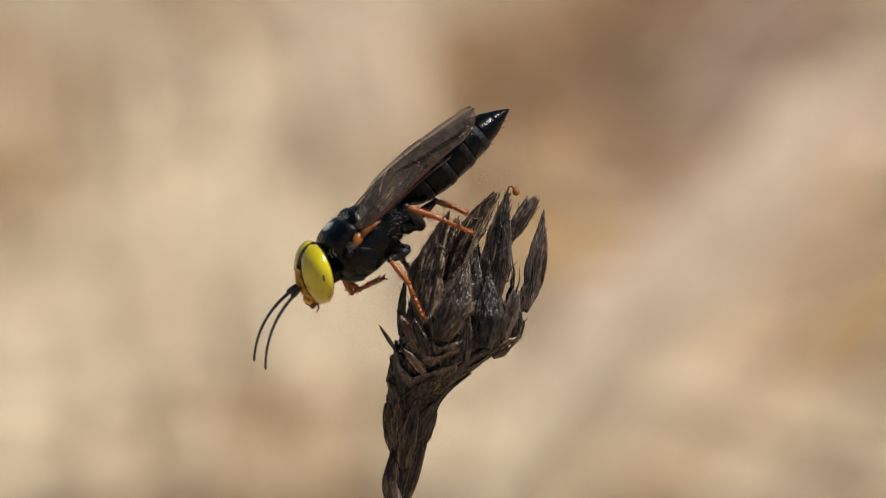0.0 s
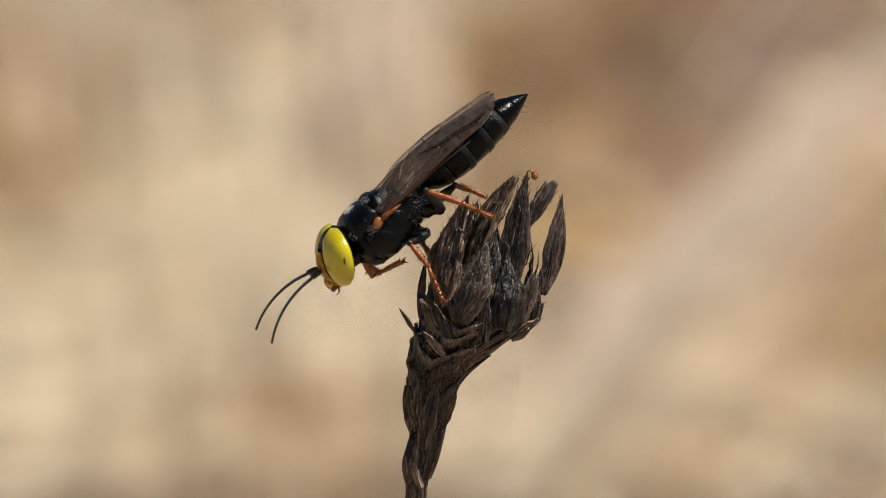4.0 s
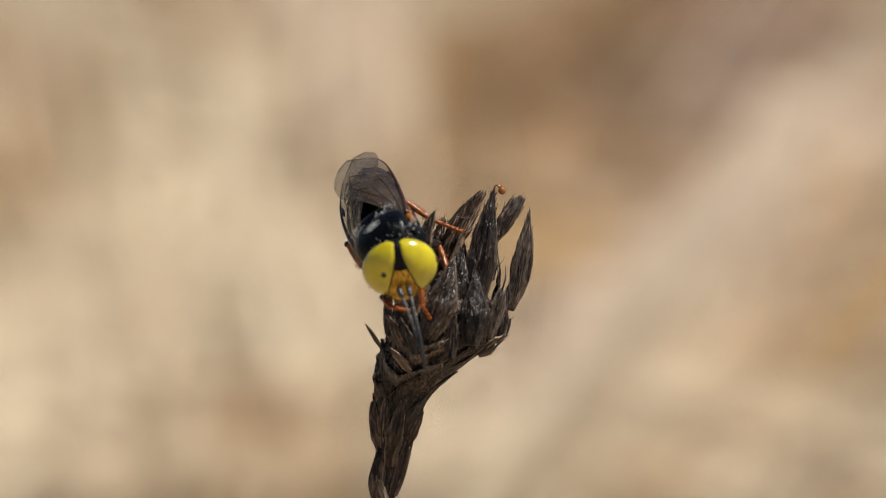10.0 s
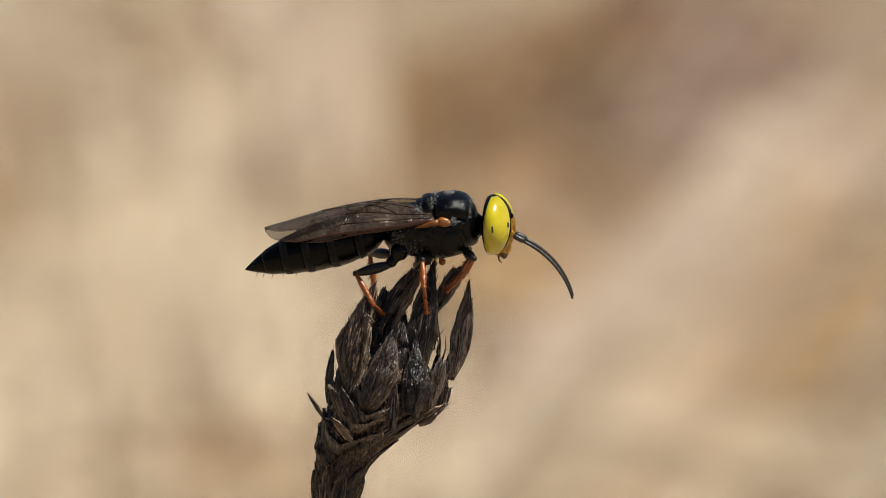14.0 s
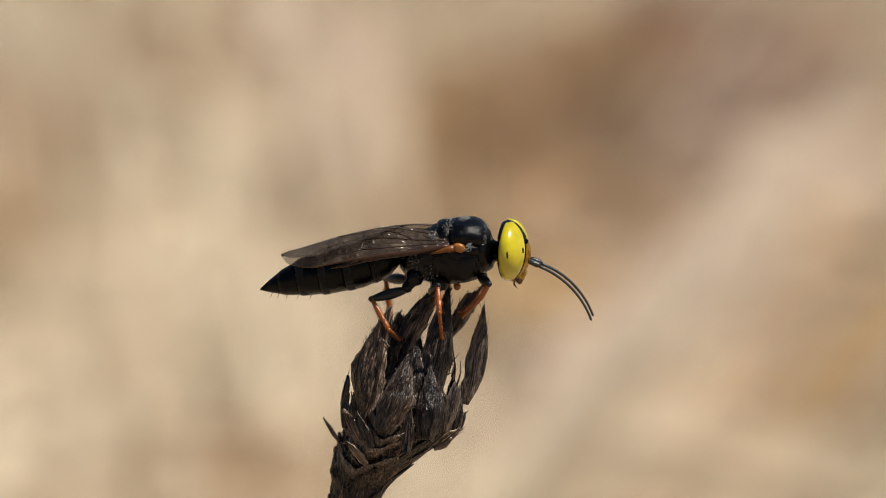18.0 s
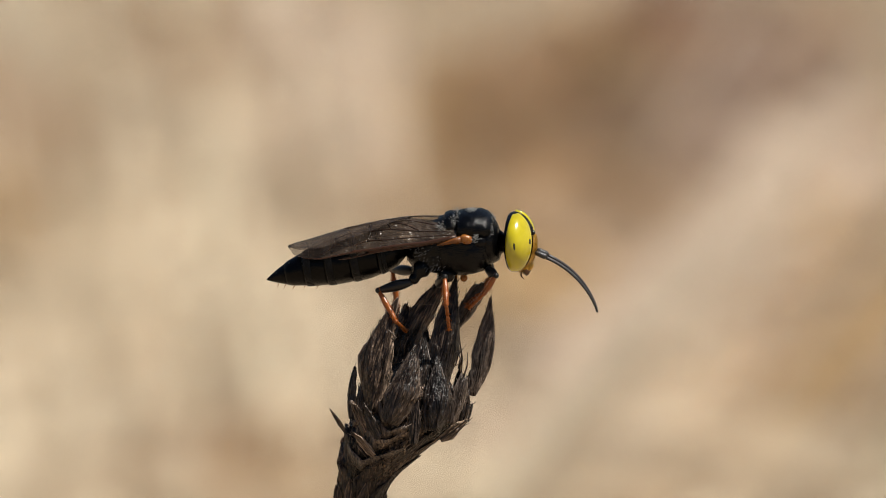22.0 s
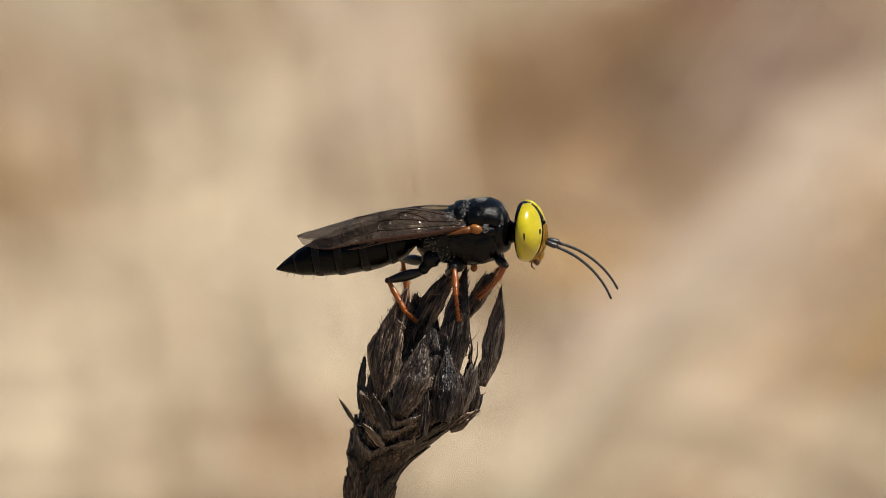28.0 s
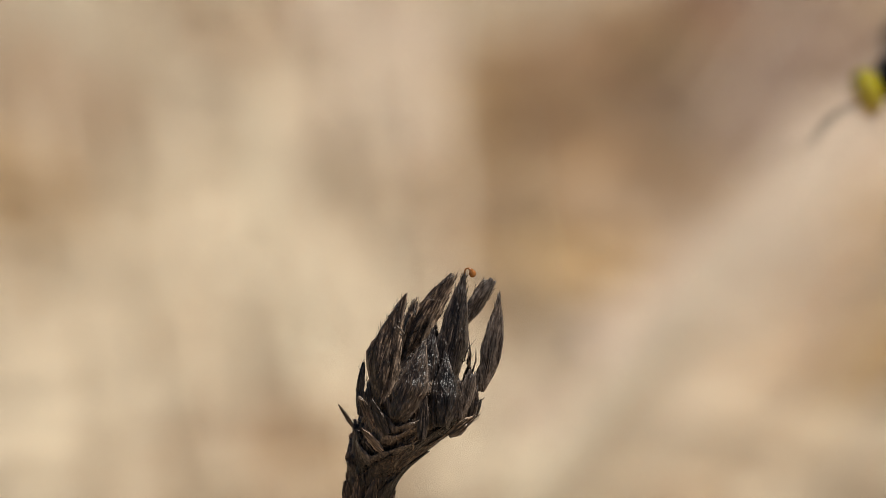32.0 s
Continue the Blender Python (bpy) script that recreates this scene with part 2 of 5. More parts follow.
def loft(rings, n=24, bm=None, power=2.0):
    """Closed loft along x in mm; rings of (x, half width, half height, mid z)."""
    bm = bm or bmesh.new()
    rows = []
    for x, ry, rz, cz in rings:
        row = []
        for k in range(n):
            a = 2 * math.pi * k / n
            c, s = math.cos(a), math.sin(a)
            c, s = math.copysign(abs(c) ** (2 / power), c), math.copysign(abs(s) ** (2 / power), s)
            row.append(bm.verts.new((x * MM, ry * c * MM, (cz + rz * s) * MM)))
        rows.append(row)
    for a, b in zip(rows, rows[1:]):
        for k in range(n):
            bm.faces.new((a[k], a[(k + 1) % n], b[(k + 1) % n], b[k]))
    bm.faces.new(rows[0][::-1])
    bm.faces.new(rows[-1])
    bmesh.ops.recalc_face_normals(bm, faces=bm.faces[:])
    return bm


def ball(bm, centre, radii, turn=None, u=20, v=12):
    """An ellipsoid, in mm, added to bm."""
    m = Matrix.Translation(Vector(centre) * MM) @ (turn or Matrix()) @ Matrix.Diagonal((*[r * MM for r in radii], 1))
    bmesh.ops.create_uvsphere(bm, u_segments=u, v_segments=v, radius=1, matrix=m)
    return bm


def tube(bm, points, radii, n=6):
    """A tapered tube along points, in mm, added to bm."""
    pts = [Vector(p) for p in points]
    rows, side = [], Vector((0.31, 0.87, 0.38))
    for i, p in enumerate(pts):
        d = (pts[min(i + 1, len(pts) - 1)] - pts[max(i - 1, 0)]).normalized()
        a = side - d * side.dot(d)
        if a.length < 0.05:
            a = Vector((1, 0, 0)) - d * d.x
        a.normalize()
        b, r = d.cross(a), radii[i] if len(radii) > 1 else radii[0]
        rows.append([bm.verts.new((p + (a * math.cos(2 * math.pi * k / n) + b * math.sin(2 * math.pi * k / n)) * r) * MM) for k in range(n)])
    for a, b in zip(rows, rows[1:]):
        for k in range(n):
            bm.faces.new((a[k], a[(k + 1) % n], b[(k + 1) % n], b[k]))
    bm.faces.new(rows[0][::-1])
    bm.faces.new(rows[-1])
    return bm


# ---- meadow ----
def ground_sheet():
    bm = bmesh.new()
    for r0, r1, n in ((0.0, 3.0, 60), (3.0, 800.0, 8)):
        if r0 == 0:
            vs = [[bm.verts.new((-r1 + 2 * r1 * i / n, -r1 + 2 * r1 * j / n,
                                 0.012 * noise.noise(Vector((i * 0.37, j * 0.37, 3.0))) * (0 < i < n and 0 < j < n))) for j in range(n + 1)] for i in range(n + 1)]
            for i in range(n):
                for j in range(n):
                    bm.faces.new((vs[i][j], vs[i + 1][j], vs[i + 1][j + 1], vs[i][j + 1]))
            ring = [vs[0][0], vs[n][0], vs[n][n], vs[0][n]]
        else:
            outer = [bm.verts.new((sx * r1, sy * r1, 0)) for sx, sy in ((-1, -1), (1, -1), (1, 1), (-1, 1))]
            edge = [[vs[i][0] for i in range(61)], [vs[60][j] for j in range(61)], [vs[60 - i][60] for i in range(61)], [vs[0][60 - j] for j in range(61)]]
            for k in range(4):
                for a, b in zip(edge[k], edge[k][1:]):
                    bm.faces.new((a, outer[k], b))
                bm.faces.new((edge[k][-1], outer[k], outer[(k + 1) % 4]))
    bmesh.ops.recalc_face_normals(bm, faces=bm.faces[:])
    ob = new("ground", mesh_of("ground", bm, GROUND))
    return tagged(ob, "dry sandy meadow soil covered in straw litter", "ground", kind="structure")


def blade(verts, faces, base, direction, length, width, bend, rnd):
    """One dry grass blade of five tapering segments, bent to a side."""
    d = Vector(direction).normalized()
    side = d.cross(Vector((rnd.uniform(-1, 1), rnd.uniform(-1, 1), 2.5 if abs(d.z) < 0.4 else 0.1))).normalized()    # fallen blades lie flat
    over = Vector((rnd.uniform(-1, 1), rnd.uniform(-1, 1), -0.3)).normalized()
    k0 = len(verts)
    for i in range(6):
        s = i / 5
        p = Vector(base) + d * (length * s) + over * (bend * s * s)
        h = width * 0.5 * (1 - s ** 2.2) + 0.0002
        verts.extend([tuple(p - side * h), tuple(p + side * h)])
    for i in range(5):
        a = k0 + 2 * i
        faces.append((a, a + 1, a + 3, a + 2))


def grass_object(name, blades, mat, label, category="grass"):
    verts, faces = [], []
    rnd = random.Random(name)
    for args in blades:
        blade(verts, faces, *args, rnd)
    me = bpy.data.meshes.new(name)
    me.from_pydata(verts, [], faces)
    me.materials.append(mat)
    return tagged(new(name, me), label, category, kind="stuff")


def meadow():
    rnd = random.Random(5)
    blades = []
    for _ in range(6000):
        y = rnd.uniform(0.9, 5.0)
        x = rnd.uniform(-1, 1) * (0.25 + 0.3 * y)
        lean = (rnd.gauss(0.15, 0.7), rnd.gauss(0.1, 0.6), 0.8)
        blades.append(((x, y, -0.003), lean, rnd.uniform(0.02, 0.06), rnd.uniform(0.002, 0.004), rnd.uniform(0.0, 0.03)))
    for _ in range(1800):
        a, r = rnd.uniform(0, 2 * math.pi), rnd.uniform(0.6, 2.6)
        x, y = r * math.cos(a), r * math.sin(a)
        if y > 0.6:
            continue
        blades.append(((x, y, -0.003), (rnd.gauss(0, 0.5), rnd.gauss(0, 0.5), 0.8), rnd.uniform(0.05, 0.16), rnd.uniform(0.002, 0.005), rnd.uniform(0, 0.06)))
    grass_object("dry_grass", blades, STRAW, "sun-bleached straw-coloured dry grass on the meadow")


def standing_grass():
    """Sparse bleached stalks that stand in the meadow, upright on one side and leaning over on the other."""
    rnd = random.Random(77)
    blades = []
    for _ in range(560):
        y = rnd.uniform(1.15, 3.6)
        x = rnd.uniform(-1, 1) * (0.12 + 0.12 * y)
        if 0.0 < x / y < 0.085 and rnd.random() < 0.8:
            continue    # few stalks stand among the brown weeds
        lean = (rnd.gauss(0.75, 0.12), rnd.gauss(0.0, 0.1), 1.0) if x > 0.04 else (rnd.gauss(-0.10, 0.08), rnd.gauss(0.0, 0.1), 1.0)
        blades.append(((x, y, -0.003), lean, rnd.uniform(0.10, 0.24) * (1.0 if x > -0.02 else 0.55), rnd.uniform(0.0025, 0.005), rnd.uniform(0.0, 0.02)))
    # a loose bundle of stalks that has fallen over to one side
    for _ in range(13):
        g = rnd.gauss(0, 42)
        foot = foot_of(880 + g, 930 + rnd.uniform(-25, 25))
        depth = (VIEW.inverted() @ foot).y + REACH * MM
        way = seen_at(1530 + g * 1.2 + rnd.gauss(0, 15), 110, depth) - foot
        blades.append((foot, way, way.length * rnd.uniform(0.75, 1.15), rnd.uniform(0.0022, 0.004), rnd.uniform(0.0, 0.004)))
    grass_object("standing_dry_grass", blades, BLEACHED, "bleached stalks of dead grass standing in the meadow")


def seen_at(a, b, dist):
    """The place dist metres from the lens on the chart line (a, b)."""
    k = dist / 190.0 / MM * 0.02547 * MM
    return VIEW @ Vector(((a - 784) * k, dist - REACH * MM, (441 - b) * k))


def foot_of(a, b):
    """Where the chart line (a, b) meets the ground."""
    p, q = seen_at(a, b, 0.5), seen_at(a, b, 1.0)
    return p + (q - p) * (p.z / (p.z - q.z))


def thatch(mat, a, b, ra, rb, label, name="grass_litter", count=340):
    """A patch of fallen dry blades on the ground round the foot of a chart line; radii in chart units."""
    rnd = random.Random(int(a * 31 + b * 7))
    blades = []
    for _ in range(count):
        foot = foot_of(a + rnd.gauss(0, 0.55) * ra, b + rnd.gauss(0, 0.55) * rb)
        an = rnd.uniform(0, 2 * math.pi)
        blades.append((foot + Vector((0, 0, rnd.uniform(0.004, 0.010))), (math.cos(an), math.sin(an), rnd.uniform(0.0, 0.12)), rnd.uniform(0.025, 0.06), rnd.uniform(0.004, 0.009), rnd.uniform(0, 0.01)))
    return grass_object(name, blades, mat, label)


ground_sheet()
meadow()
standing_grass()
PALE_LABEL = "bleached cream dry grass litter lying on the meadow"
WHITE_LABEL = "whitish dead grass litter lying on the meadow"
GOLD_LABEL = "golden-brown dry grass litter lying on the meadow"
DUN_LABEL = "dull brown dry grass litter lying on the meadow"
WEED_LABEL = "withered brown weeds and dead leaves among dry grass"
# cream litter
thatch(CREAM, 190, 50, 110, 90, PALE_LABEL)
thatch(CREAM, 290, 330, 130, 144, PALE_LABEL, count=560)
thatch(CREAM, 250, 460, 143, 128, PALE_LABEL, count=760)
thatch(CREAM, 420, 560, 156, 144, PALE_LABEL, count=560)
thatch(CREAM, 320, 650, 156, 128, PALE_LABEL, count=560)
thatch(CREAM, 130, 610, 117, 128, PALE_LABEL, count=560)
thatch(CREAM, 90, 810, 143, 96, PALE_LABEL, count=560)
thatch(CREAM, 600, 520, 117, 144, PALE_LABEL, count=560)
thatch(CREAM, 600, 700, 104, 128, PALE_LABEL, count=560)
thatch(CREAM, 1130, 720, 78, 128, PALE_LABEL, count=560)
thatch(CREAM, 1330, 790, 143, 88, PALE_LABEL, count=560)
thatch(CREAM, 930, 840, 117, 80, PALE_LABEL, count=560)
thatch(CREAM, 460, 180, 117, 144, PALE_LABEL, count=560)
# whitish litter in two bands
thatch(PINKISH, 600, 60, 80, 80, WHITE_LABEL)
thatch(PINKISH, 612, 130, 85, 80, WHITE_LABEL)
thatch(PINKISH, 622, 210, 80, 70, WHITE_LABEL)
thatch(PINKISH, 560, -20, 70, 60, WHITE_LABEL)
for step in range(8):
    thatch(PINKISH, 1520 - 64 * step, 205 + 80 * step, 80, 60, WHITE_LABEL, count=460)
# golden litter
thatch(GOLDEN, 0, 340, 60, 110, GOLD_LABEL)
thatch(DUN, 345, 50, 110, 60, DUN_LABEL)
thatch(GOLDEN, 880, 300, 120, 60, GOLD_LABEL)
thatch(DUN, 1060, 330, 120, 60, DUN_LABEL)
thatch(DUN, 960, 310, 110, 50, DUN_LABEL)
thatch(GOLDEN, 1510, 380, 60, 70, GOLD_LABEL)
thatch(GOLDEN, 1490, 470, 80, 60, GOLD_LABEL)
thatch(GOLDEN, 1450, 555, 80, 60, GOLD_LABEL)
thatch(GOLDEN, 1390, 640, 55, 55, GOLD_LABEL)
thatch(GOLDEN, 960, 450, 90, 60, GOLD_LABEL, count=200)
# dull brown litter
thatch(DUN, 30, 150, 90, 90, DUN_LABEL)
thatch(BROWN_STRAW, 1100, 40, 110, 60, DUN_LABEL, "brown_weed", 420)
thatch(DUN, 740, 400, 55, 120, DUN_LABEL, count=310)
thatch(DUN, 130, 210, 60, 80, DUN_LABEL, count=310)
thatch(DUN, 1480, 10, 80, 60, DUN_LABEL)
thatch(STRAW, 1265, 630, 32, 50, DUN_LABEL)
thatch(STRAW, 1225, 700, 30, 50, DUN_LABEL)
thatch(STRAW, 1185, 775, 30, 50, DUN_LABEL)
thatch(STRAW, 1145, 850, 30, 50, DUN_LABEL)
thatch(STRAW, 400, 840, 80, 50, DUN_LABEL)
# dark weeds
thatch(BROWN_STRAW, 455, 780, 45, 55, WEED_LABEL, "brown_weed", 420)
thatch(BROWN_STRAW, 345, -10, 50, 45, WEED_LABEL, "brown_weed")
thatch(GOLDEN, 850, 170, 70, 90, GOLD_LABEL)
thatch(BROWN_STRAW, 955, 175, 85, 95, WEED_LABEL, "brown_weed", 560)
thatch(BROWN_STRAW, 1020, 110, 100, 60, WEED_LABEL, "brown_weed", 560)
thatch(BROWN_STRAW, 1000, 270, 110, 50, WEED_LABEL, "brown_weed", 560)
thatch(RED_BROWN, 965, 190, 70, 85, WEED_LABEL, "brown_weed", 640)
thatch(RED_BROWN, 935, 130, 80, 60, WEED_LABEL, "brown_weed", 560)
thatch(RED_BROWN, 1010, 150, 60, 55, WEED_LABEL, "brown_weed", 420)
thatch(RED_BROWN, 1225, 0, 50, 60, WEED_LABEL, "brown_weed", 420)
thatch(OLIVE, 1060, 180, 90, 60, WEED_LABEL, "brown_weed", 560)
thatch(OLIVE, 1150, 120, 80, 60, WEED_LABEL, "brown_weed", 560)
thatch(MAUVE, 1320, 20, 90, 70, WEED_LABEL, "brown_weed", 560)
thatch(MAUVE, 1410, 60, 80, 70, WEED_LABEL, "brown_weed", 460)
thatch(MAUVE, 1270, 100, 70, 70, WEED_LABEL, "brown_weed", 560)
thatch(BROWN_STRAW, 1250, 60, 80, 60, WEED_LABEL, "brown_weed", 420)
thatch(MAUVE, 1340, 100, 80, 60, WEED_LABEL, "brown_weed", 420)
thatch(MAUVE, 1210, 180, 55, 70, WEED_LABEL, "brown_weed", 560)


# ---- the dead flower head ----
CHART = 0.02547    # mm


def at(a, b, w=0.0):
    """A chart point of the flower head, with its depth in mm, in view millimetres."""
    return Vector(((a - 784) * CHART, w, (441 - b) * CHART))


def bract_mesh(length, width, bulge, curl, seed, fibres=3, blunt=0.0, strips=1, peak=0.42, sway=0.0):
    """A dry boat-shaped scale along z with lengthwise ribs, a torn tip, pale worn rims and frayed hairy edges. In mm."""
    rnd = random.Random(seed)
    bm = bmesh.new()
    rim = bm.verts.layers.float.new("rim")
    n, m = 22, (26 if width > 0.9 else 16) if strips == 1 else 10
    sh, twist = rnd.uniform(0, 50), rnd.uniform(-0.25, 0.25)
    sway = sway or rnd.uniform(-0.04, 0.04)
    tips = []
    for q in range(strips):
        mid = -1 + 2 * (q + 0.5) / strips
        half = (1.0 if strips == 1 else 1.3) / strips
        outer = abs(mid) if strips > 1 else 0.0
        reach = 1.0 if strips == 1 else rnd.uniform(0.96, 1.04) - 0.2 * outer * rnd.uniform(0.2, 1.0)
        lift = rnd.uniform(-0.03, 0.08) * width
        front, back = [], []
        for i in range(n + 1):
            s = i / n
            prof = (0.5 + 0.5 * math.sin(min(1.0, s / peak) * math.pi / 2)) * (1 - max(0.0, (s - peak) / (1 - peak)) ** (1.35 + 1.4 * blunt) * (0.95 - 0.45 * min(blunt, 1)))
            tw = twist * s
            rf, rb = [], []
            for j in range(m + 1):
                k = -1 + 2 * j / m
                c = mid + half * k
                ragged = 1 + (0.22 * noise.noise(Vector((s * 5, sh + 7, 3.0 * (c > 0)))) + 0.14 * noise.noise(Vector((s * 17, sh + 2, 3.0 * (c > 0))))) * abs(k) ** 2
                x = width * 0.5 * prof * c * ragged
                y = -(1.4 if width > 0.85 else 0.8) * bulge * (1 - abs(c if strips == 1 else outer) ** 2.2) * prof - lift * s - (width / strips * 0.22 * (1 - abs(k) ** 1.8) * prof if strips > 1 else 0)
                ridge = math.sin(c * 24 + 3.0 * noise.noise(Vector((c * 1.5, s * 1.6, sh))))
                keel = max(0.0, 1 - abs(c - 0.12) * 5)
                y += prof * width * (0.010 * ridge * (0.6 + noise.noise(Vector((c * 3, s * 2, sh + 11)))) - 0.06 * keel + 0.08 * noise.noise(Vector((c * 1.6, s * 2.6, sh))) + 0.07 * noise.noise(Vector((c * 4, s * 2.2, sh + 3))) + 0.05 * noise.noise(Vector((c * 6, s * 7, sh + 5))) + 0.03 * noise.noise(Vector((c * 11, s * 13, sh + 8))))
                y -= 0.10 * width * prof * (abs(k) > 0.93) * noise.noise(Vector((s * 5, sh, k * 3)))
                x, y = x * math.cos(tw) - y * math.sin(tw), x * math.sin(tw) + y * math.cos(tw)
                x += length * sway * math.sin(s * math.pi)
                y += curl * s * s
                torn = max(0.0, (s - 0.72) / 0.28) ** 2 * (0.13 + 0.06 * min(blunt, 1)) * min(length, 2.0) * noise.noise(Vector((c * 7 + 3.3 * q, sh, 1.7)))
                z = length * s * (1 + (reach - 1) * s) + torn
                rf.append(bm.verts.new((x * MM, y * MM, z * MM)))
                rb.append(bm.verts.new((x * MM, (y + 0.06) * MM, z * MM)))
                rf[-1][rim] = rb[-1][rim] = max(0.0, (abs(k) - 0.74) * 3.6) * (0.4 + 0.6 * s)
            front.append(rf)
            back.append(rb)
        for rows, flip in ((front, False), (back, True)):
            for a, b in zip(rows, rows[1:]):
                for j in range(m):
                    f = (a[j], a[j + 1], b[j + 1], b[j])
                    bm.faces.new(f[::-1] if flip else f)
        for i in range(n):
            bm.faces.new((front[i][0], front[i + 1][0], back[i + 1][0], back[i][0]))
            bm.faces.new((front[i + 1][m], front[i][m], back[i][m], back[i + 1][m]))
        for j in range(m):
            bm.faces.new((front[0][j + 1], front[0][j], back[0][j], back[0][j + 1]))
            bm.faces.new((front[n][j], front[n][j + 1], back[n][j + 1], back[n][j]))
        tips.append(front)
    for h in range(fibres * 4):
        fr = rnd.choice((tips[0], tips[-1]))
        i = min(n, int(n * rnd.triangular(0.45, 1.05, 0.95)))
        e = rnd.choice((-1, 1))
        p = fr[i][(0 if e < 0 else m) if i < n else rnd.randint(0, m)].co / MM
        d = Vector((e * rnd.uniform(-0.05, 0.4), rnd.uniform(-0.3, 0.2), 1)).normalized() * rnd.uniform(0.10, 0.36)
        r = 0.010 if h % 4 else 0.020
        tube(bm, [p - d * 0.6, p + d * 0.3, p + d + Vector((rnd.uniform(-0.06, 0.06), rnd.uniform(-0.06, 0.06), 0))], [r * 1.2, r, r * 0.4], 3 if h % 4 else 4)
    return bm


head_root = tagged(new("dead_flower_head"), "dark grey-brown dried flower head with frayed bracts on a stem", "flower head")
head_root.matrix_basis = VIEW
BRACT_COUNT = [0]


def bract(base, tip, width, outward, bulge=0.3, curl=0.0, name="bract", mat=None, fibres=3, blunt=0.0, label="", strips=1, peak=0.42, sway=0.0):
    """A scale from base to tip (view mm) whose back faces outward."""
    base, tip = Vector(base), Vector(tip)
    BRACT_COUNT[0] += 1
    bm = bract_mesh((tip - base).length, width, bulge, curl, BRACT_COUNT[0], fibres, blunt, strips, peak, sway)
    return part(name, bm, mat or BRACT, head_root, label, axes(base, z=tip - base, y=-Vector(outward)))


HEAD_UNIT = 0.4622 * CHART    # mm, the finer chart of the flower head


def hd(u, v, w=0.0):
    """A point of the flower head on the finer chart, with its depth in mm, in view millimetres."""
    return at(641 + 0.4622 * u, 298.5 + 0.4622 * v, w)


def petal(u0, v0, w0, u1, v1, w1, width, outward, bulge=0.4, curl=0.0, **more):
    """A bract between two points of the finer chart; width in its units."""
    return bract(hd(u0, v0, w0), hd(u1, v1, w1), width * HEAD_UNIT, outward, bulge, curl, **more)


# the core of the head: chart of the middle, radius in mm
SPINE = [(696, 960, 0.50), (704, 880, 0.52), (704, 850, 0.66), (711, 822, 0.66), (719, 780, 0.80), (727, 742, 0.98), (737, 704, 1.24), (751, 675, 1.6), (772, 648, 1.98), (793, 618, 2.3), (806, 592, 2.4), (816, 555, 2.2), (828, 505, 1.5), (836, 465, 0.4)]


def girth(b):
    """Middle and radius of the core at a chart height."""
    for (a0, b0, r0), (a1, b1, r1) in zip(SPINE, SPINE[1:]):
        if b1 <= b <= b0:
            u = (b0 - b) / (b0 - b1)
            return a0 + (a1 - a0) * u, r0 + (r1 - r0) * u
    return SPINE[-1][0], SPINE[-1][2]


def head_core():
    # stalk down to the ground, bending upright
    low = VIEW.inverted() @ Vector((-0.006, 0.012, -0.005)) / MM
    pts = [at(800, 560, 0), at(766, 640, 0), at(738, 720, 0.1), at(724, 790, 0.1), at(708, 850, 0.1), at(702, 900, 0.2), at(690, 1200, 1.0)]
    radii = [1.3, 1.25, 0.75, 0.6, 0.5, 0.5, 0.6]
    last = pts[-1]
    for k in range(1, 9):
        pts.append(last.lerp(low, k / 8) + Vector((1.8 * math.sin(k * 0.8), 0, 0)) * (k < 8))
        radii.append(0.6 + 0.05 * k)
    part("stem", tube(bmesh.new(), pts, radii, 12), STEM, head_root, "wrinkled grey-brown dry stem")
    core = bmesh.new()
    rings = []
    for (a0, b0, r0), (a1, b1, r1) in zip(SPINE, SPINE[1:]):
        for q in range(6):
            u = q / 6
            c, r = at(a0 + (a1 - a0) * u, b0 + (b1 - b0) * u), r0 + (r1 - r0) * u
            ring = []
            for k in range(40):
                an = 2 * math.pi * k / 40
                d = Vector((math.cos(an), math.sin(an), 0))
                rr = r * (0.90 + 0.16 * noise.noise(Vector((d.x * 2.2, d.y * 2.2, c.z * 0.9))) + 0.08 * noise.noise(Vector((d.x * 6, d.y * 6, c.z * 0.6 + 9))) + 0.07 * noise.noise(Vector((d.x * 3, d.y * 3, c.z * 3))))
                ring.append(core.verts.new((c + d * rr) * MM))
            rings.append(ring)
    for p, q in zip(rings, rings[1:]):
        for k in range(40):
            core.faces.new((p[k], p[(k + 1) % 40], q[(k + 1) % 40], q[k]))
    core.faces.new(rings[0])
    core.faces.new(rings[-1][::-1])
    bmesh.ops.recalc_face_normals(core, faces=core.faces[:])
    part("receptacle", core, BRACT, head_root, "wrinkled dark base of the flower head")


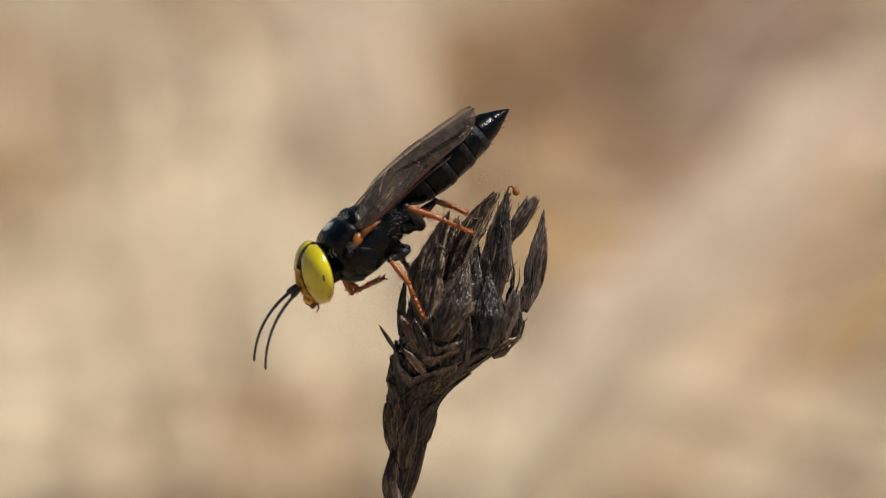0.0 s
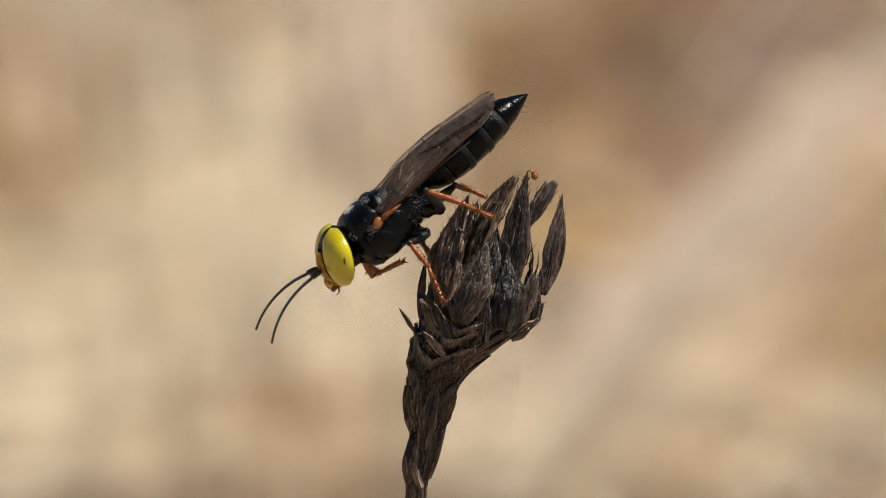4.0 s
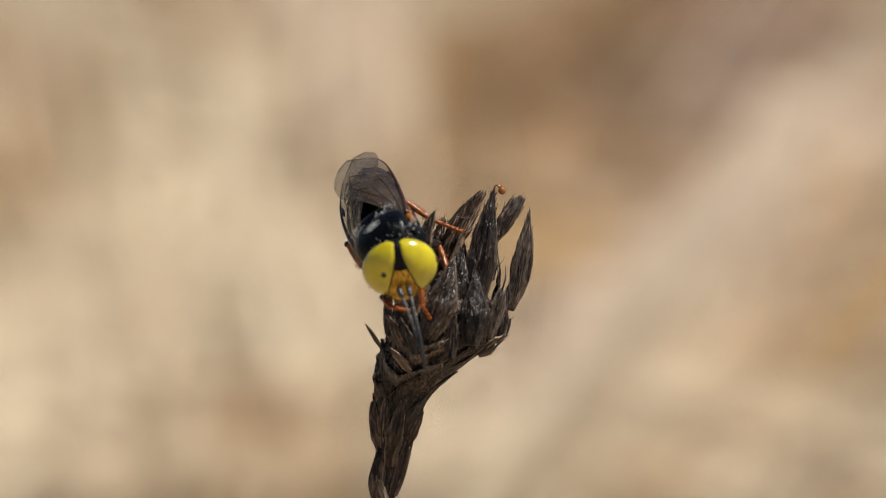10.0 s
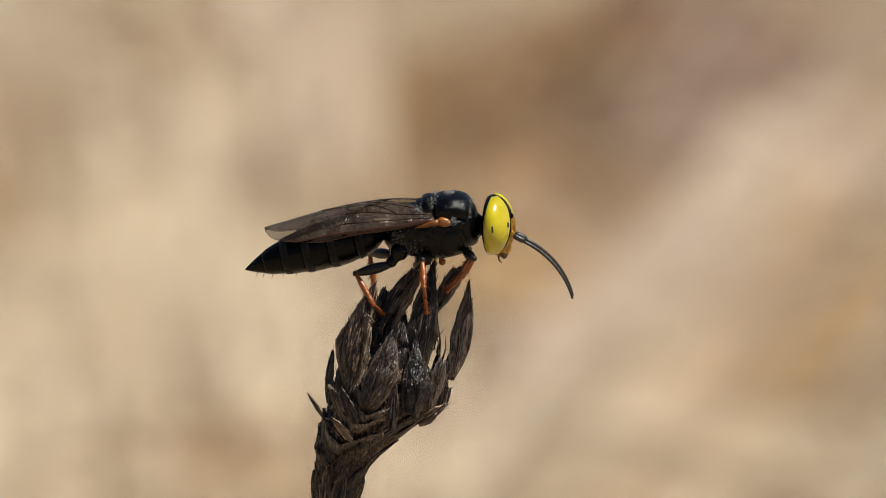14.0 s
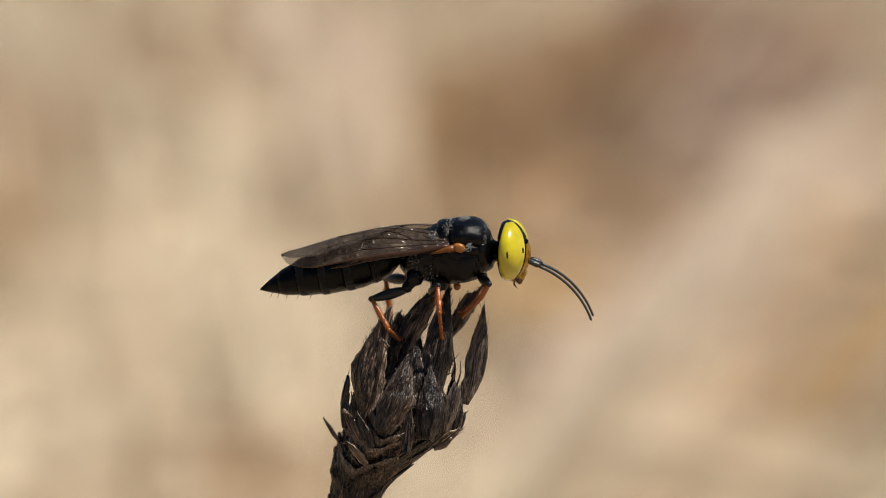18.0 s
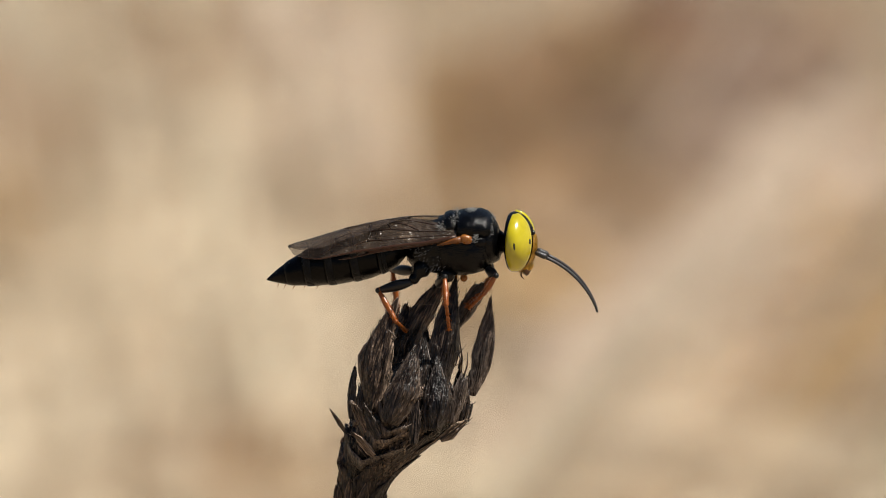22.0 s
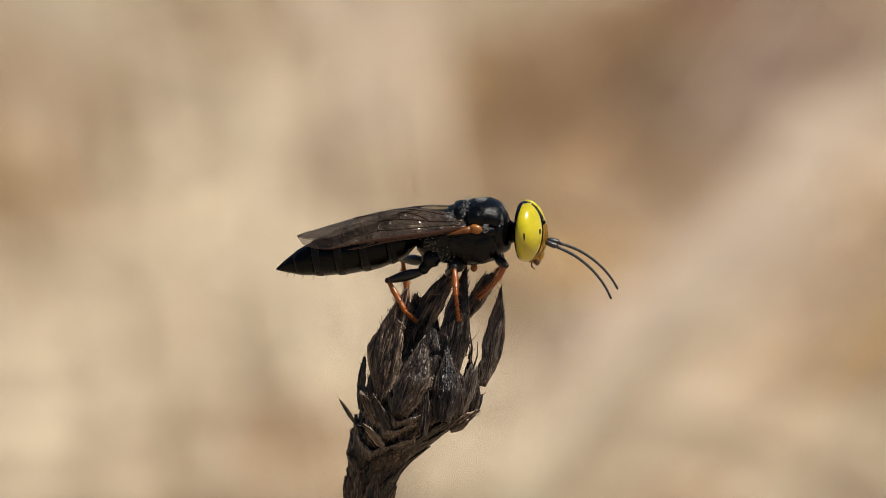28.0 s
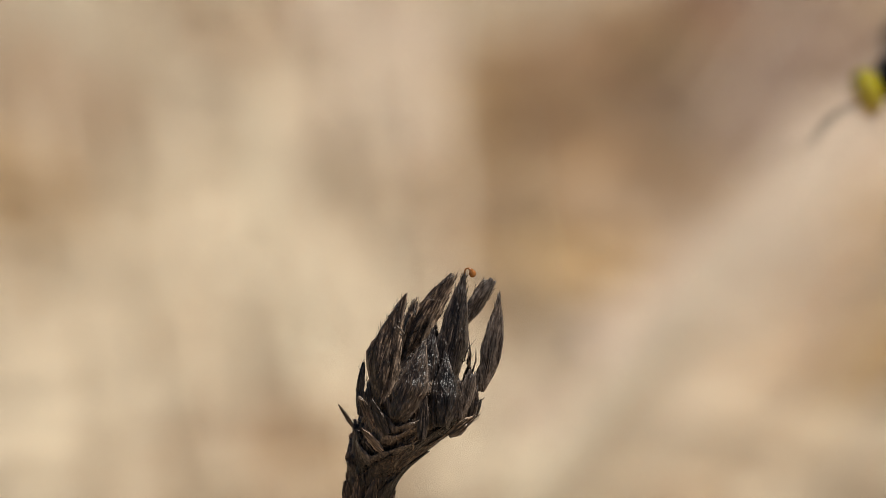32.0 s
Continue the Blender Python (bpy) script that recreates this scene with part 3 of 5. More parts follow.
def cup(seed, b_low, turn, half, rise, deep):
    """A broad cupped scale round the base whose worn rim hangs in an arc."""
    bm = bmesh.new()
    rim = bm.verts.layers.float.new("rim")
    rows = []
    for i in range(37):
        u = -1 + i / 18
        wob = noise.noise(Vector((u * 3.1, seed * 3.7, 1.0)))
        b1 = b_low - rise * abs(u) ** 1.5 + 9 * wob
        an = -math.pi / 2 + turn + half * u
        d = Vector((math.cos(an), math.sin(an), 0))
        h = 15 * (1 - abs(u) ** 3) + 4 + 4 * wob
        row = []
        for up, out, e in ((0.0, -0.12, 0.0), (-0.1, 0.05, 0.1), (0.1, 0.12 + 0.08 * wob, 0.25), (0.55, 0.22 + 0.12 * wob, 0.5), (0.9, 0.28 + 0.10 * wob, 1.0), (0.95, 0.20, 0.8), (0.4, 0.02, 0.0)):
            ca, ra = girth(b1 - h * up)
            v = bm.verts.new((at(ca, b1 - h * up) + d * (ra * (1 + 0.08 * noise.noise(Vector((d.x * 2, d.y * 2, b1 * 0.02)))) + out * deep * (1 - abs(u) ** 4) + 0.02)) * MM)
            v[rim] = e * 0.8
            row.append(v)
        rows.append(row)
    for p, q in zip(rows, rows[1:]):
        for k in range(6):
            bm.faces.new((p[k], p[k + 1], q[k + 1], q[k]))
    bmesh.ops.recalc_face_normals(bm, faces=bm.faces[:])
    part("scale", bm, BRACT, head_root)


def stem_sheaths():
    # flaps that wrap the upper stem; one pale strip paints its lit edge
    bract(at(702, 772, -0.75), at(709, 702, -0.95), 26 * CHART, (-0.3, -1, 0), 0.2, -0.1, "sheath", STEM, 1, peak=0.3)
    bract(at(690, 772, -0.2), at(686, 718, -0.3), 24 * CHART, (-0.9, -0.5, 0), 0.25, -0.05, "sheath", STEM, 1, blunt=0.8)
    bract(at(694, 800, -0.3), at(685, 742, -0.2), 24 * CHART, (-0.9, -0.5, 0), 0.25, -0.06, "sheath", STEM, 1, blunt=1.0)
    bract(at(690, 892, -0.25), at(697, 800, -0.5), 34 * CHART, (-0.7, -0.8, 0), 0.32, 0.1, "sheath", STEM, 1, blunt=0.6, peak=0.35)
    bract(at(718, 886, -0.3), at(748, 776, -0.3), 30 * CHART, (0.6, -0.8, 0), 0.25, 0.0, "sheath", STEM, 2)
    bract(at(742, 800, -0.1), at(774, 734, -0.1), 28 * CHART, (0.9, -0.5, 0), 0.22, 0.0, "sheath", STEM, 2, blunt=0.3)
    bract(at(716, 880, 0.2), at(742, 760, 0.6), 30 * CHART, (0.5, 0.85, 0), 0.28, 0.0, "sheath", STEM, 2)
    bract(at(715, 830, -0.7), at(742, 700, -1.2), 34 * CHART, (0.2, -1, 0), 0.2, 0.0, "sheath", STEM, 1)
    bract(at(712, 900, -0.62), at(694, 850, -0.55), 15 * CHART, (-0.2, -1, 0), 0.12, -0.1, "sheath", FIBRE, 1, blunt=0.8, label="pale torn flap")
    # pale strip: the sunlit right edge of the stem, put into colour
    bract(at(727, 884, -0.1), at(757, 786, -0.1), 15 * CHART, (0.9, -0.4, 0), 0.1, 0.0, "sheath", FIBRE, 1, label="pale strip painted for the stem's sunlit right edge")


def upper_bracts():
    # the large bracts of the crown, from the front to the back
    petal(240, 610, -1.8, 338, 170, -1.45, 142, (-0.5, -1, 0.1), 0.45, fibres=9, peak=0.45, sway=-0.08)
    petal(330, 480, 0.0, 520, 92, 0.2, 112, (-0.5, -0.8, 0.3), 0.35, fibres=12, blunt=0.5, peak=0.5, sway=-0.075)
    petal(300, 480, 0.5, 372, 196, 0.5, 100, (-0.5, -0.8, 0.3), 0.3, fibres=8, blunt=0.4)
    petal(440, 640, -0.9, 562, 76, -0.2, 138, (0.1, -1, 0.1), 0.45, fibres=10, peak=0.45, sway=0.012)
    petal(550, 290, 0.4, 660, 110, 0.5, 74, (0.5, -0.8, -0.3), 0.28, -0.1, fibres=5, blunt=1.0, peak=0.6, mat=WEATHERED)
    petal(618, 548, -0.1, 692, 168, 0.0, 92, (0.6, -0.7, 0.3), 0.42, -0.12, fibres=8, peak=0.48, sway=0.055, mat=WEATHERED)
    petal(302, 655, -2.7, 405, 338, -2.0, 126, (-0.15, -1, 0.0), 0.5, 0.2, fibres=5, peak=0.4)
    petal(470, 685, -2.4, 492, 398, -1.6, 116, (0.2, -1, 0.0), 0.5, 0.25, fibres=6, peak=0.4, sway=0.03)
    petal(395, 600, -1.6, 440, 300, -0.9, 100, (0.0, -1, 0.1), 0.3, 0.1, fibres=5)
    petal(540, 655, -2.0, 590, 472, -1.8, 58, (0.4, -0.9, 0), 0.38, fibres=4, blunt=1.5, peak=0.5, mat=WEATHERED, label="rolled tube-like bract with a broken tip")
    petal(575, 668, -1.0, 612, 528, -0.9, 62, (0.7, -0.7, 0), 0.3, fibres=3)
    petal(150, 640, -0.8, 168, 445, -0.7, 62, (-0.9, -0.5, 0), 0.2, fibres=7, blunt=0.6)
    petal(180, 620, -1.4, 196, 470, -1.3, 48, (-0.8, -0.7, 0), 0.2, fibres=4)
    petal(130, 700, -0.4, 74, 602, -0.4, 24, (-0.8, -0.5, 0), 0.05, -0.1, fibres=0)
    petal(232, 560, 1.0, 300, 260, 1.0, 90, (-0.7, 0.7, 0), 0.35, fibres=6)
    petal(400, 600, 1.6, 440, 250, 1.2, 110, (0.0, 1, 0), 0.4, fibres=4)
    petal(470, 620, 1.4, 512, 330, 1.1, 100, (0.3, 1, 0), 0.4, fibres=4)
    petal(540, 630, 0.8, 588, 440, 0.8, 80, (0.9, 0.5, 0), 0.35, 0.1, fibres=4)


def wrap(seed, turn, half, b0, b1, flare=0.2, lean=0.3, mat=None):
    """A broad torn scale that lies round the core: turn and half width as angles, from chart height b0 up to its tip at b1."""
    rnd = random.Random(seed * 7 + 3)
    bm = bmesh.new()
    rim = bm.verts.layers.float.new("rim")
    sh, n, m = rnd.uniform(0, 60), 16, 22
    lean = lean * math.sin(turn) + rnd.uniform(-0.12, 0.12)
    front, back = [], []
    for i in range(n + 1):
        t = i / n
        rf, rb = [], []
        for j in range(m + 1):
            u = -1 + 2 * j / m
            edge = 1 + 0.22 * noise.noise(Vector((t * 5, sh, 2.0 * (u > 0)))) + 0.10 * noise.noise(Vector((t * 16, sh + 4, 2.0 * (u > 0))))
            wide = half * (0.55 + 0.45 * math.sin(min(1, t / 0.4) * math.pi / 2)) * max(0.04, 1 - max(0.0, (t - 0.35) / 0.65) ** 1.7) * edge
            b = b0 + (b1 - b0) * t * (1 - 0.16 * u * u) + 5 * noise.noise(Vector((u * 5, sh + 1, t))) * t
            ca, ra = girth(b)
            an = -math.pi / 2 + turn + lean * t + wide * u
            d = Vector((math.cos(an), math.sin(an), 0))
            lift = -0.06 + 0.16 * (1 - u * u) + flare * t * t * (1 + 0.7 * noise.noise(Vector((u * 2, sh + 9, t * 2))))
            lift += 0.10 * noise.noise(Vector((u * 3, t * 3, sh))) + 0.055 * noise.noise(Vector((u * 9, t * 4, sh))) + 0.02 * math.sin(u * 19 + 3 * t) + 0.06 * (abs(u) > 0.9) * t
            p = at(ca, b) + d * (ra * 0.93 + lift)
            rf.append(bm.verts.new(p * MM))
            rb.append(bm.verts.new((p - d * 0.06) * MM))
            rf[-1][rim] = rb[-1][rim] = min(1.0, max(0.0, (abs(u) - 0.8) * 4.5, (t - 0.88) * 6)) * (0.3 + 0.7 * t)
        front.append(rf)
        back.append(rb)
    for rows, flip in ((front, False), (back, True)):
        for a, b in zip(rows, rows[1:]):
            for j in range(m):
                f = (a[j], a[j + 1], b[j + 1], b[j])
                bm.faces.new(f[::-1] if flip else f)
    loop_f = front[0] + [r[m] for r in front[1:]] + front[n][m - 1::-1] + [r[0] for r in front[n - 1:0:-1]]
    loop_b = back[0] + [r[m] for r in back[1:]] + back[n][m - 1::-1] + [r[0] for r in back[n - 1:0:-1]]
    for k in range(len(loop_f)):
        q = (k + 1) % len(loop_f)
        bm.faces.new((loop_f[q], loop_f[k], loop_b[k], loop_b[q]))
    for k in range(4):
        d = Vector((rnd.uniform(-0.3, 0.3), rnd.uniform(-0.3, 0.1), 1)).normalized() * rnd.uniform(0.08, 0.22)
        p = front[n - k][(0, m)[k % 2]].co / MM
        tube(bm, [p - d * 0.5, p + d], [0.014, 0.005], 3)
    part("scale", bm, mat or BRACT, head_root)


def lower_scales():
    # torn scales of the base, row over row
    for k, turn in enumerate((-1.5, -0.35, 0.7, 1.8, 2.9, -2.5)):
        wrap(k, turn, 0.75, 778, 700, 0.10, 0.2, STEM)
    for k, turn in enumerate((-1.0, 0.1, 1.15, 2.2, -3.0, -2.0)):
        wrap(10 + k, turn, 0.68, 742, 662, 0.16, 0.3, STEM if k % 2 else BRACT)
    for k, turn in enumerate((-1.45, -0.65, 0.30, 0.95, 1.7, 2.6, -2.4)):
        wrap(20 + k, turn, 0.56, 706, 628, 0.20)
    for k, turn in enumerate((-1.05, -0.25, 0.62, 1.25, 2.1, 3.0, -1.9)):
        wrap(30 + k, turn, 0.50, 678, 602, 0.22)
    for k, turn in enumerate((-1.4, -0.72, 0.18, 0.9, 1.5, 2.5, -2.5)):
        wrap(40 + k, turn, 0.44, 652, 574, 0.22)
    for k, turn in enumerate((-1.05, -0.42, 0.52, 1.2, 1.95, 2.9, -1.8)):
        wrap(50 + k, turn, 0.36, 622, 545, 0.15)
    petal(205, 690, -2.2, 160, 574, -2.0, 46, (-0.6, -0.8, 0), 0.1, -0.1, fibres=2, blunt=0.6)
    petal(262, 712, -2.5, 206, 575, -2.3, 50, (-0.4, -0.9, 0), 0.1, -0.08, fibres=2)
    petal(240, 780, -2.15, 172, 692, -2.1, 36, (-0.5, -0.9, 0), 0.06, -0.2, fibres=1, blunt=0.5, mat=WEATHERED)
    petal(395, 735, -2.45, 412, 548, -2.3, 52, (0.1, -1, 0), 0.14, fibres=3)
    petal(500, 720, -1.3, 600, 640, -1.0, 60, (0.8, -0.6, -0.1), 0.16, -0.12, fibres=3, blunt=0.2)
    petal(535, 690, -0.1, 616, 575, 0.0, 84, (1, -0.2, 0), 0.25, -0.1, fibres=3, blunt=0.1)
    cup(0, 603, -0.28, 0.50, 74, 0.85)
    cup(1, 630, -0.12, 0.50, 38, 0.7)
    cup(2, 648, -0.18, 0.55, 34, 0.65)
    cup(3, 684, -0.3, 0.8, 44, 0.6)


def loose_fibre(u0, v0, u1, v1, w, r, mat=None):
    rnd = random.Random(int(u0 * 7 + v1))
    p, q = hd(u0, v0, w), hd(u1, v1, w - 0.1)
    bend = Vector((rnd.uniform(-0.15, 0.15), -0.1, 0))
    part("fibre", tube(bmesh.new(), [p, p.lerp(q, 0.5) + bend, q], [r, r * 0.8, r * 0.2], 5), mat or BRACT, head_root)


def flower_head():
    head_core()
    stem_sheaths()
    upper_bracts()
    lower_scales()
    loose_fibre(578, 480, 576, 318, -0.8, 0.07)
    loose_fibre(590, 480, 607, 374, -0.7, 0.05)
    loose_fibre(560, 430, 606, 342, -0.6, 0.035)
    loose_fibre(572, 440, 566, 362, -0.9, 0.05)
    loose_fibre(520, 560, 500, 420, -2.0, 0.04)
    loose_fibre(352, 300, 356, 186, 0.2, 0.02)
    loose_fibre(370, 260, 378, 170, 0.2, 0.02)
    loose_fibre(362, 400, 378, 308, -1.2, 0.03)
    loose_fibre(250, 320, 254, 236, -1.3, 0.025)
    loose_fibre(222, 340, 232, 268, -1.2, 0.025)
    loose_fibre(440, 180, 424, 150, 0.0, 0.03)
    loose_fibre(545, 300, 552, 235, -0.2, 0.07, FIBRE)
    loose_fibre(546, 350, 556, 316, -0.3, 0.14, FIBRE)
    loose_fibre(548, 420, 556, 396, -0.3, 0.11, FIBRE)
    loose_fibre(540, 440, 600, 400, -0.4, 0.025, FIBRE)
    loose_fibre(152, 566, 178, 584, -2.1, 0.09, FIBRE)
    curl = [hd(298, 288, -2.1), hd(312, 300, -2.2), hd(326, 318, -2.2), hd(318, 328, -2.15), hd(308, 318, -2.1)]
    part("fibre", tube(bmesh.new(), curl, [0.03, 0.045, 0.05, 0.04, 0.02], 6), FIBRE, head_root)
    loose_fibre(410, 185, 475, 190, -0.3, 0.03, FIBRE)
    bm = tube(bmesh.new(), [hd(560, 92, -0.3), hd(566, 66, -0.3), hd(578, 62, -0.3), hd(590, 74, -0.3)], [0.03, 0.045, 0.05, 0.12], 7)
    ball(bm, hd(594, 84, -0.3), (0.17, 0.16, 0.18), None, 12, 9)
    part("resin_drop", bm, AMBER, head_root, "small amber drop at the tip")


flower_head()

# ---- the wasp: x forward, y to its left, z up, millimetres round the middle of the thorax ----
wasp = tagged(new("digger_wasp"), "black wasp with large yellow eyes, orange legs and smoky wings", "wasp")
BUILT = {}


def lump(bm, centre, radii, power=2.6, turn=None, u=28, v=16):
    """A rounded block (superellipsoid), in mm, added to bm."""
    def bend(c):
        return math.copysign(abs(c) ** (2 / power), c)
    turn = turn or Matrix()
    rows = []
    for i in range(1, v):
        la = -math.pi / 2 + math.pi * i / v
        row = []
        for k in range(u):
            an = 2 * math.pi * k / u
            p = Vector((radii[0] * bend(math.cos(la)) * bend(math.cos(an)), radii[1] * bend(math.cos(la)) * bend(math.sin(an)), radii[2] * bend(math.sin(la))))
            row.append(bm.verts.new((turn @ p + Vector(centre)) * MM))
        rows.append(row)
    for a, b in zip(rows, rows[1:]):
        for k in range(u):
            bm.faces.new((a[k], a[(k + 1) % u], b[(k + 1) % u], b[k]))
    bm.faces.new(rows[0][::-1])
    bm.faces.new(rows[-1])
    return bm


def outline_loft(rows, n=32, power=2.2):
    """A loft along x from rows of (x, half width, top z, bottom z)."""
    return loft([(x, hw, (top - low) / 2, (top + low) / 2) for x, hw, top, low in rows], n, power=power)


def hairs(name, mat, spots, count, seed, spread=(0.16, 0.22, 0.12), length=(0.10, 0.22), lie=-0.8, thick=0.012, label="silvery grey hairs"):
    """Tufts of short hairs that lie backwards on the thorax."""
    rnd = random.Random(seed)
    for p in spots:
        bm = bmesh.new()
        nrm = Vector((0, p[1], p[2])).normalized()
        for _ in range(count):
            o = Vector(p) * 0.98 + Vector((rnd.gauss(0, spread[0]), rnd.gauss(0, spread[1]), rnd.gauss(0, spread[2])))
            d = (nrm + Vector((lie, rnd.uniform(-0.5, 0.5), rnd.uniform(-0.4, 0.4)))).normalized() * rnd.uniform(*length)
            tube(bm, [o, o + d * 0.8], [thick, thick * 0.3], 3)
        part(name, bm, mat, wasp, label)


def wasp_body():
    part("neck", loft([(2.6, 0.28, 0.3, -0.22), (2.2, 0.36, 0.42, -0.2), (1.8, 0.62, 0.7, -0.1), (1.5, 0.8, 0.9, 0)], 20), BLACK, wasp)
    part("pronotum", outline_loft([(1.98, 0.6, 0.48, -0.75), (1.9, 0.9, 0.75, -0.95), (1.76, 1.12, 0.96, -1.05), (1.6, 1.26, 1.08, -1.1), (1.4, 1.3, 1.1, -1.15), (1.1, 1.2, 0.9, -1.1)], 32), BLACK, wasp)
    th = [(1.62, 0.9, 0.55, -0.95), (1.45, 1.22, 0.8, -1.25), (1.1, 1.42, 0.95, -1.42), (0.6, 1.5, 1.0, -1.52), (0.1, 1.5, 1.0, -1.55), (-0.4, 1.44, 1.0, -1.52), (-0.8, 1.3, 0.9, -1.38), (-1.0, 1.1, 0.8, -1.1)]
    part("thorax", outline_loft(th, 36, 2.3), BLACK, wasp, "pitted black thorax")
    part("scutum", outline_loft([(1.82, 0.45, 0.70, 0.0), (1.79, 0.8, 0.90, 0.0), (1.68, 1.08, 1.14, 0.0), (1.5, 1.26, 1.32, 0.0), (1.2, 1.37, 1.45, 0.0), (0.8, 1.42, 1.49, 0.0), (0.4, 1.41, 1.48, 0.0), (0.16, 1.36, 1.43, 0.0), (0.08, 1.2, 1.30, 0.0)], 40, 2.15), BLACK, wasp, "finely pitted black back shield")
    part("scutellum", outline_loft([(0.10, 0.95, 1.28, 0.2), (0.03, 1.08, 1.42, 0.2), (-0.25, 1.1, 1.46, 0.2), (-0.48, 1.02, 1.40, 0.2), (-0.56, 0.9, 1.26, 0.2)], 32, 2.2), BLACK, wasp)
    part("metanotum", outline_loft([(-0.52, 0.9, 1.16, 0.2), (-0.58, 0.98, 1.28, 0.2), (-0.78, 0.98, 1.22, 0.2), (-0.86, 0.9, 1.10, 0.2)], 28, 2.2), BLACK, wasp)
    pr = [(-0.7, 1.28, 1.12, -1.3), (-0.95, 1.32, 1.10, -1.34), (-1.3, 1.26, 0.98, -1.32), (-1.65, 1.12, 0.76, -1.24), (-2.0, 0.88, 0.42, -1.1), (-2.22, 0.6, 0.1, -0.95), (-2.4, 0.26, -0.2, -0.7)]
    part("propodeum", outline_loft(pr, 30), BLACK, wasp)
    for e in (1, -1):
        sd = bmesh.new()
        lump(sd, (0.62, e * 0.92, -0.48), (0.74, 0.64, 0.86), 2.3, Matrix.Rotation(radians(14), 3, "Y"), 22, 12)
        part("side_plate", sd, BLACK, wasp)
        part("side_plate", lump(bmesh.new(), (-0.32, e * 0.94, -0.30), (0.36, 0.52, 0.92), 2.3, Matrix.Rotation(radians(-12), 3, "Y"), 20, 12), BLACK, wasp)
        part("side_plate", lump(bmesh.new(), (-1.05, e * 0.76, -0.55), (0.5, 0.54, 0.68), 2.2, None, 20, 12), BLACK, wasp)
        part("shoulder_lobe", ball(bmesh.new(), (1.12, e * 1.34, 0.20), (0.30, 0.16, 0.24), None, 16, 10), BLACK, wasp)
    hairs("hair_tuft", HAIR, [(0.12, 0.55, 1.26), (0.12, -0.55, 1.26), (-0.62, 0.85, 0.95), (-0.62, -0.85, 0.95), (0.95, 1.38, 0.42), (0.95, -1.38, 0.42)], 90, 3, (0.12, 0.18, 0.1))
    hairs("hair_tuft", HAIR, [(1.74, 0.75, 0.72), (1.74, -0.75, 0.72), (1.72, 0.0, 1.0)], 80, 4, (0.05, 0.32, 0.10), (0.08, 0.16))
    hairs("hair_tuft", HAIR, [(-1.5, 1.08, -0.1), (-1.5, -1.08, -0.1), (-1.1, 1.2, -0.7), (-1.1, -1.2, -0.7)], 120, 5, (0.25, 0.10, 0.32), (0.10, 0.20))
    rnd = random.Random(12)
    bm = bmesh.new()
    for _ in range(1700):
        la, an = radians(rnd.uniform(5, 88)), rnd.uniform(0, 2 * math.pi)
        nrm = Vector((math.cos(la) * math.cos(an), math.cos(la) * math.sin(an), math.sin(la)))
        p = Vector((0.80 + 0.94 * nrm.x, 1.30 * nrm.y, 0.40 + 1.03 * nrm.z)) + nrm * 0.05
        tube(bm, [p, p + (nrm * 0.4 + Vector((-0.9, 0, 0.1))).normalized() * rnd.uniform(0.06, 0.12)], [0.010, 0.004], 3)
    part("back_hair", bm, HAIR, wasp, "short silvery hairs on the back")


def wasp_abdomen():
    prof = [(0.0, 0.22), (0.35, 0.46), (0.8, 0.88), (1.4, 1.14), (2.1, 1.27), (3.0, 1.28), (4.0, 1.18), (5.0, 0.95), (5.8, 0.68), (6.35, 0.40), (6.75, 0.16), (6.95, 0.03)]

    def r(x):
        for (x0, r0), (x1, r1) in zip(prof, prof[1:]):
            if x <= x1:
                return r0 + (r1 - r0) * (x - x0) / (x1 - x0)
        return 0.03
    def mid(x):
        return 0.02 * r(x) - 0.009 * x * x
    ends = [0.0, 1.55, 2.85, 4.05, 5.1, 6.0, 6.95]
    root = None
    for k, (a, b) in enumerate(zip(ends, ends[1:])):
        rings = []
        n = 10
        for i in range(n + 1):
            x = a + (b - a) * i / n
            grow = 1.0 - 0.045 * (1 - i / n) ** 2 * (k > 0)
            rings.append((-x, r(x) * 1.0 * grow, r(x) * 0.88 * grow, mid(x)))
        if k < 5:
            rings.append((-b + 0.01, r(b) * 0.955, r(b) * 0.84, mid(b)))
        bm = loft(rings, 28)
        ob = part("abdomen" if k == 0 else "abdominal_segment", bm, BLACK_FINE, root or wasp)
        root = root or ob
        if k < 4:
            x = b - 0.2
            band = loft([(-x - d, r(x + d) * f, r(x + d) * f * 0.88, mid(x + d)) for d, f in ((-0.2, 0.985), (-0.14, 1.008), (0.12, 1.010), (0.18, 0.985))], 28)
            part("pubescent_band", band, BAND, root, "grey band of short hairs")
    # bristles under the tip
    rnd = random.Random(8)
    for x in (4.6, 5.2, 5.7, 6.1, 6.4):
        bm = bmesh.new()
        for e in (-1, 1):
            o = Vector((-x, e * 0.2, mid(x) - r(x) * 0.84))
            tube(bm, [o, o + Vector((-0.12, e * 0.06, -0.17))], [0.02, 0.005], 4)
        part("bristle", bm, AMBER, root)
    BUILT["abdomen"] = root


BAND = cuticle("grey_band", (0.007, 0.007, 0.0075), 0.45, 0.9, 0.012)


EYE_R = (0.86, 1.62, 1.42)


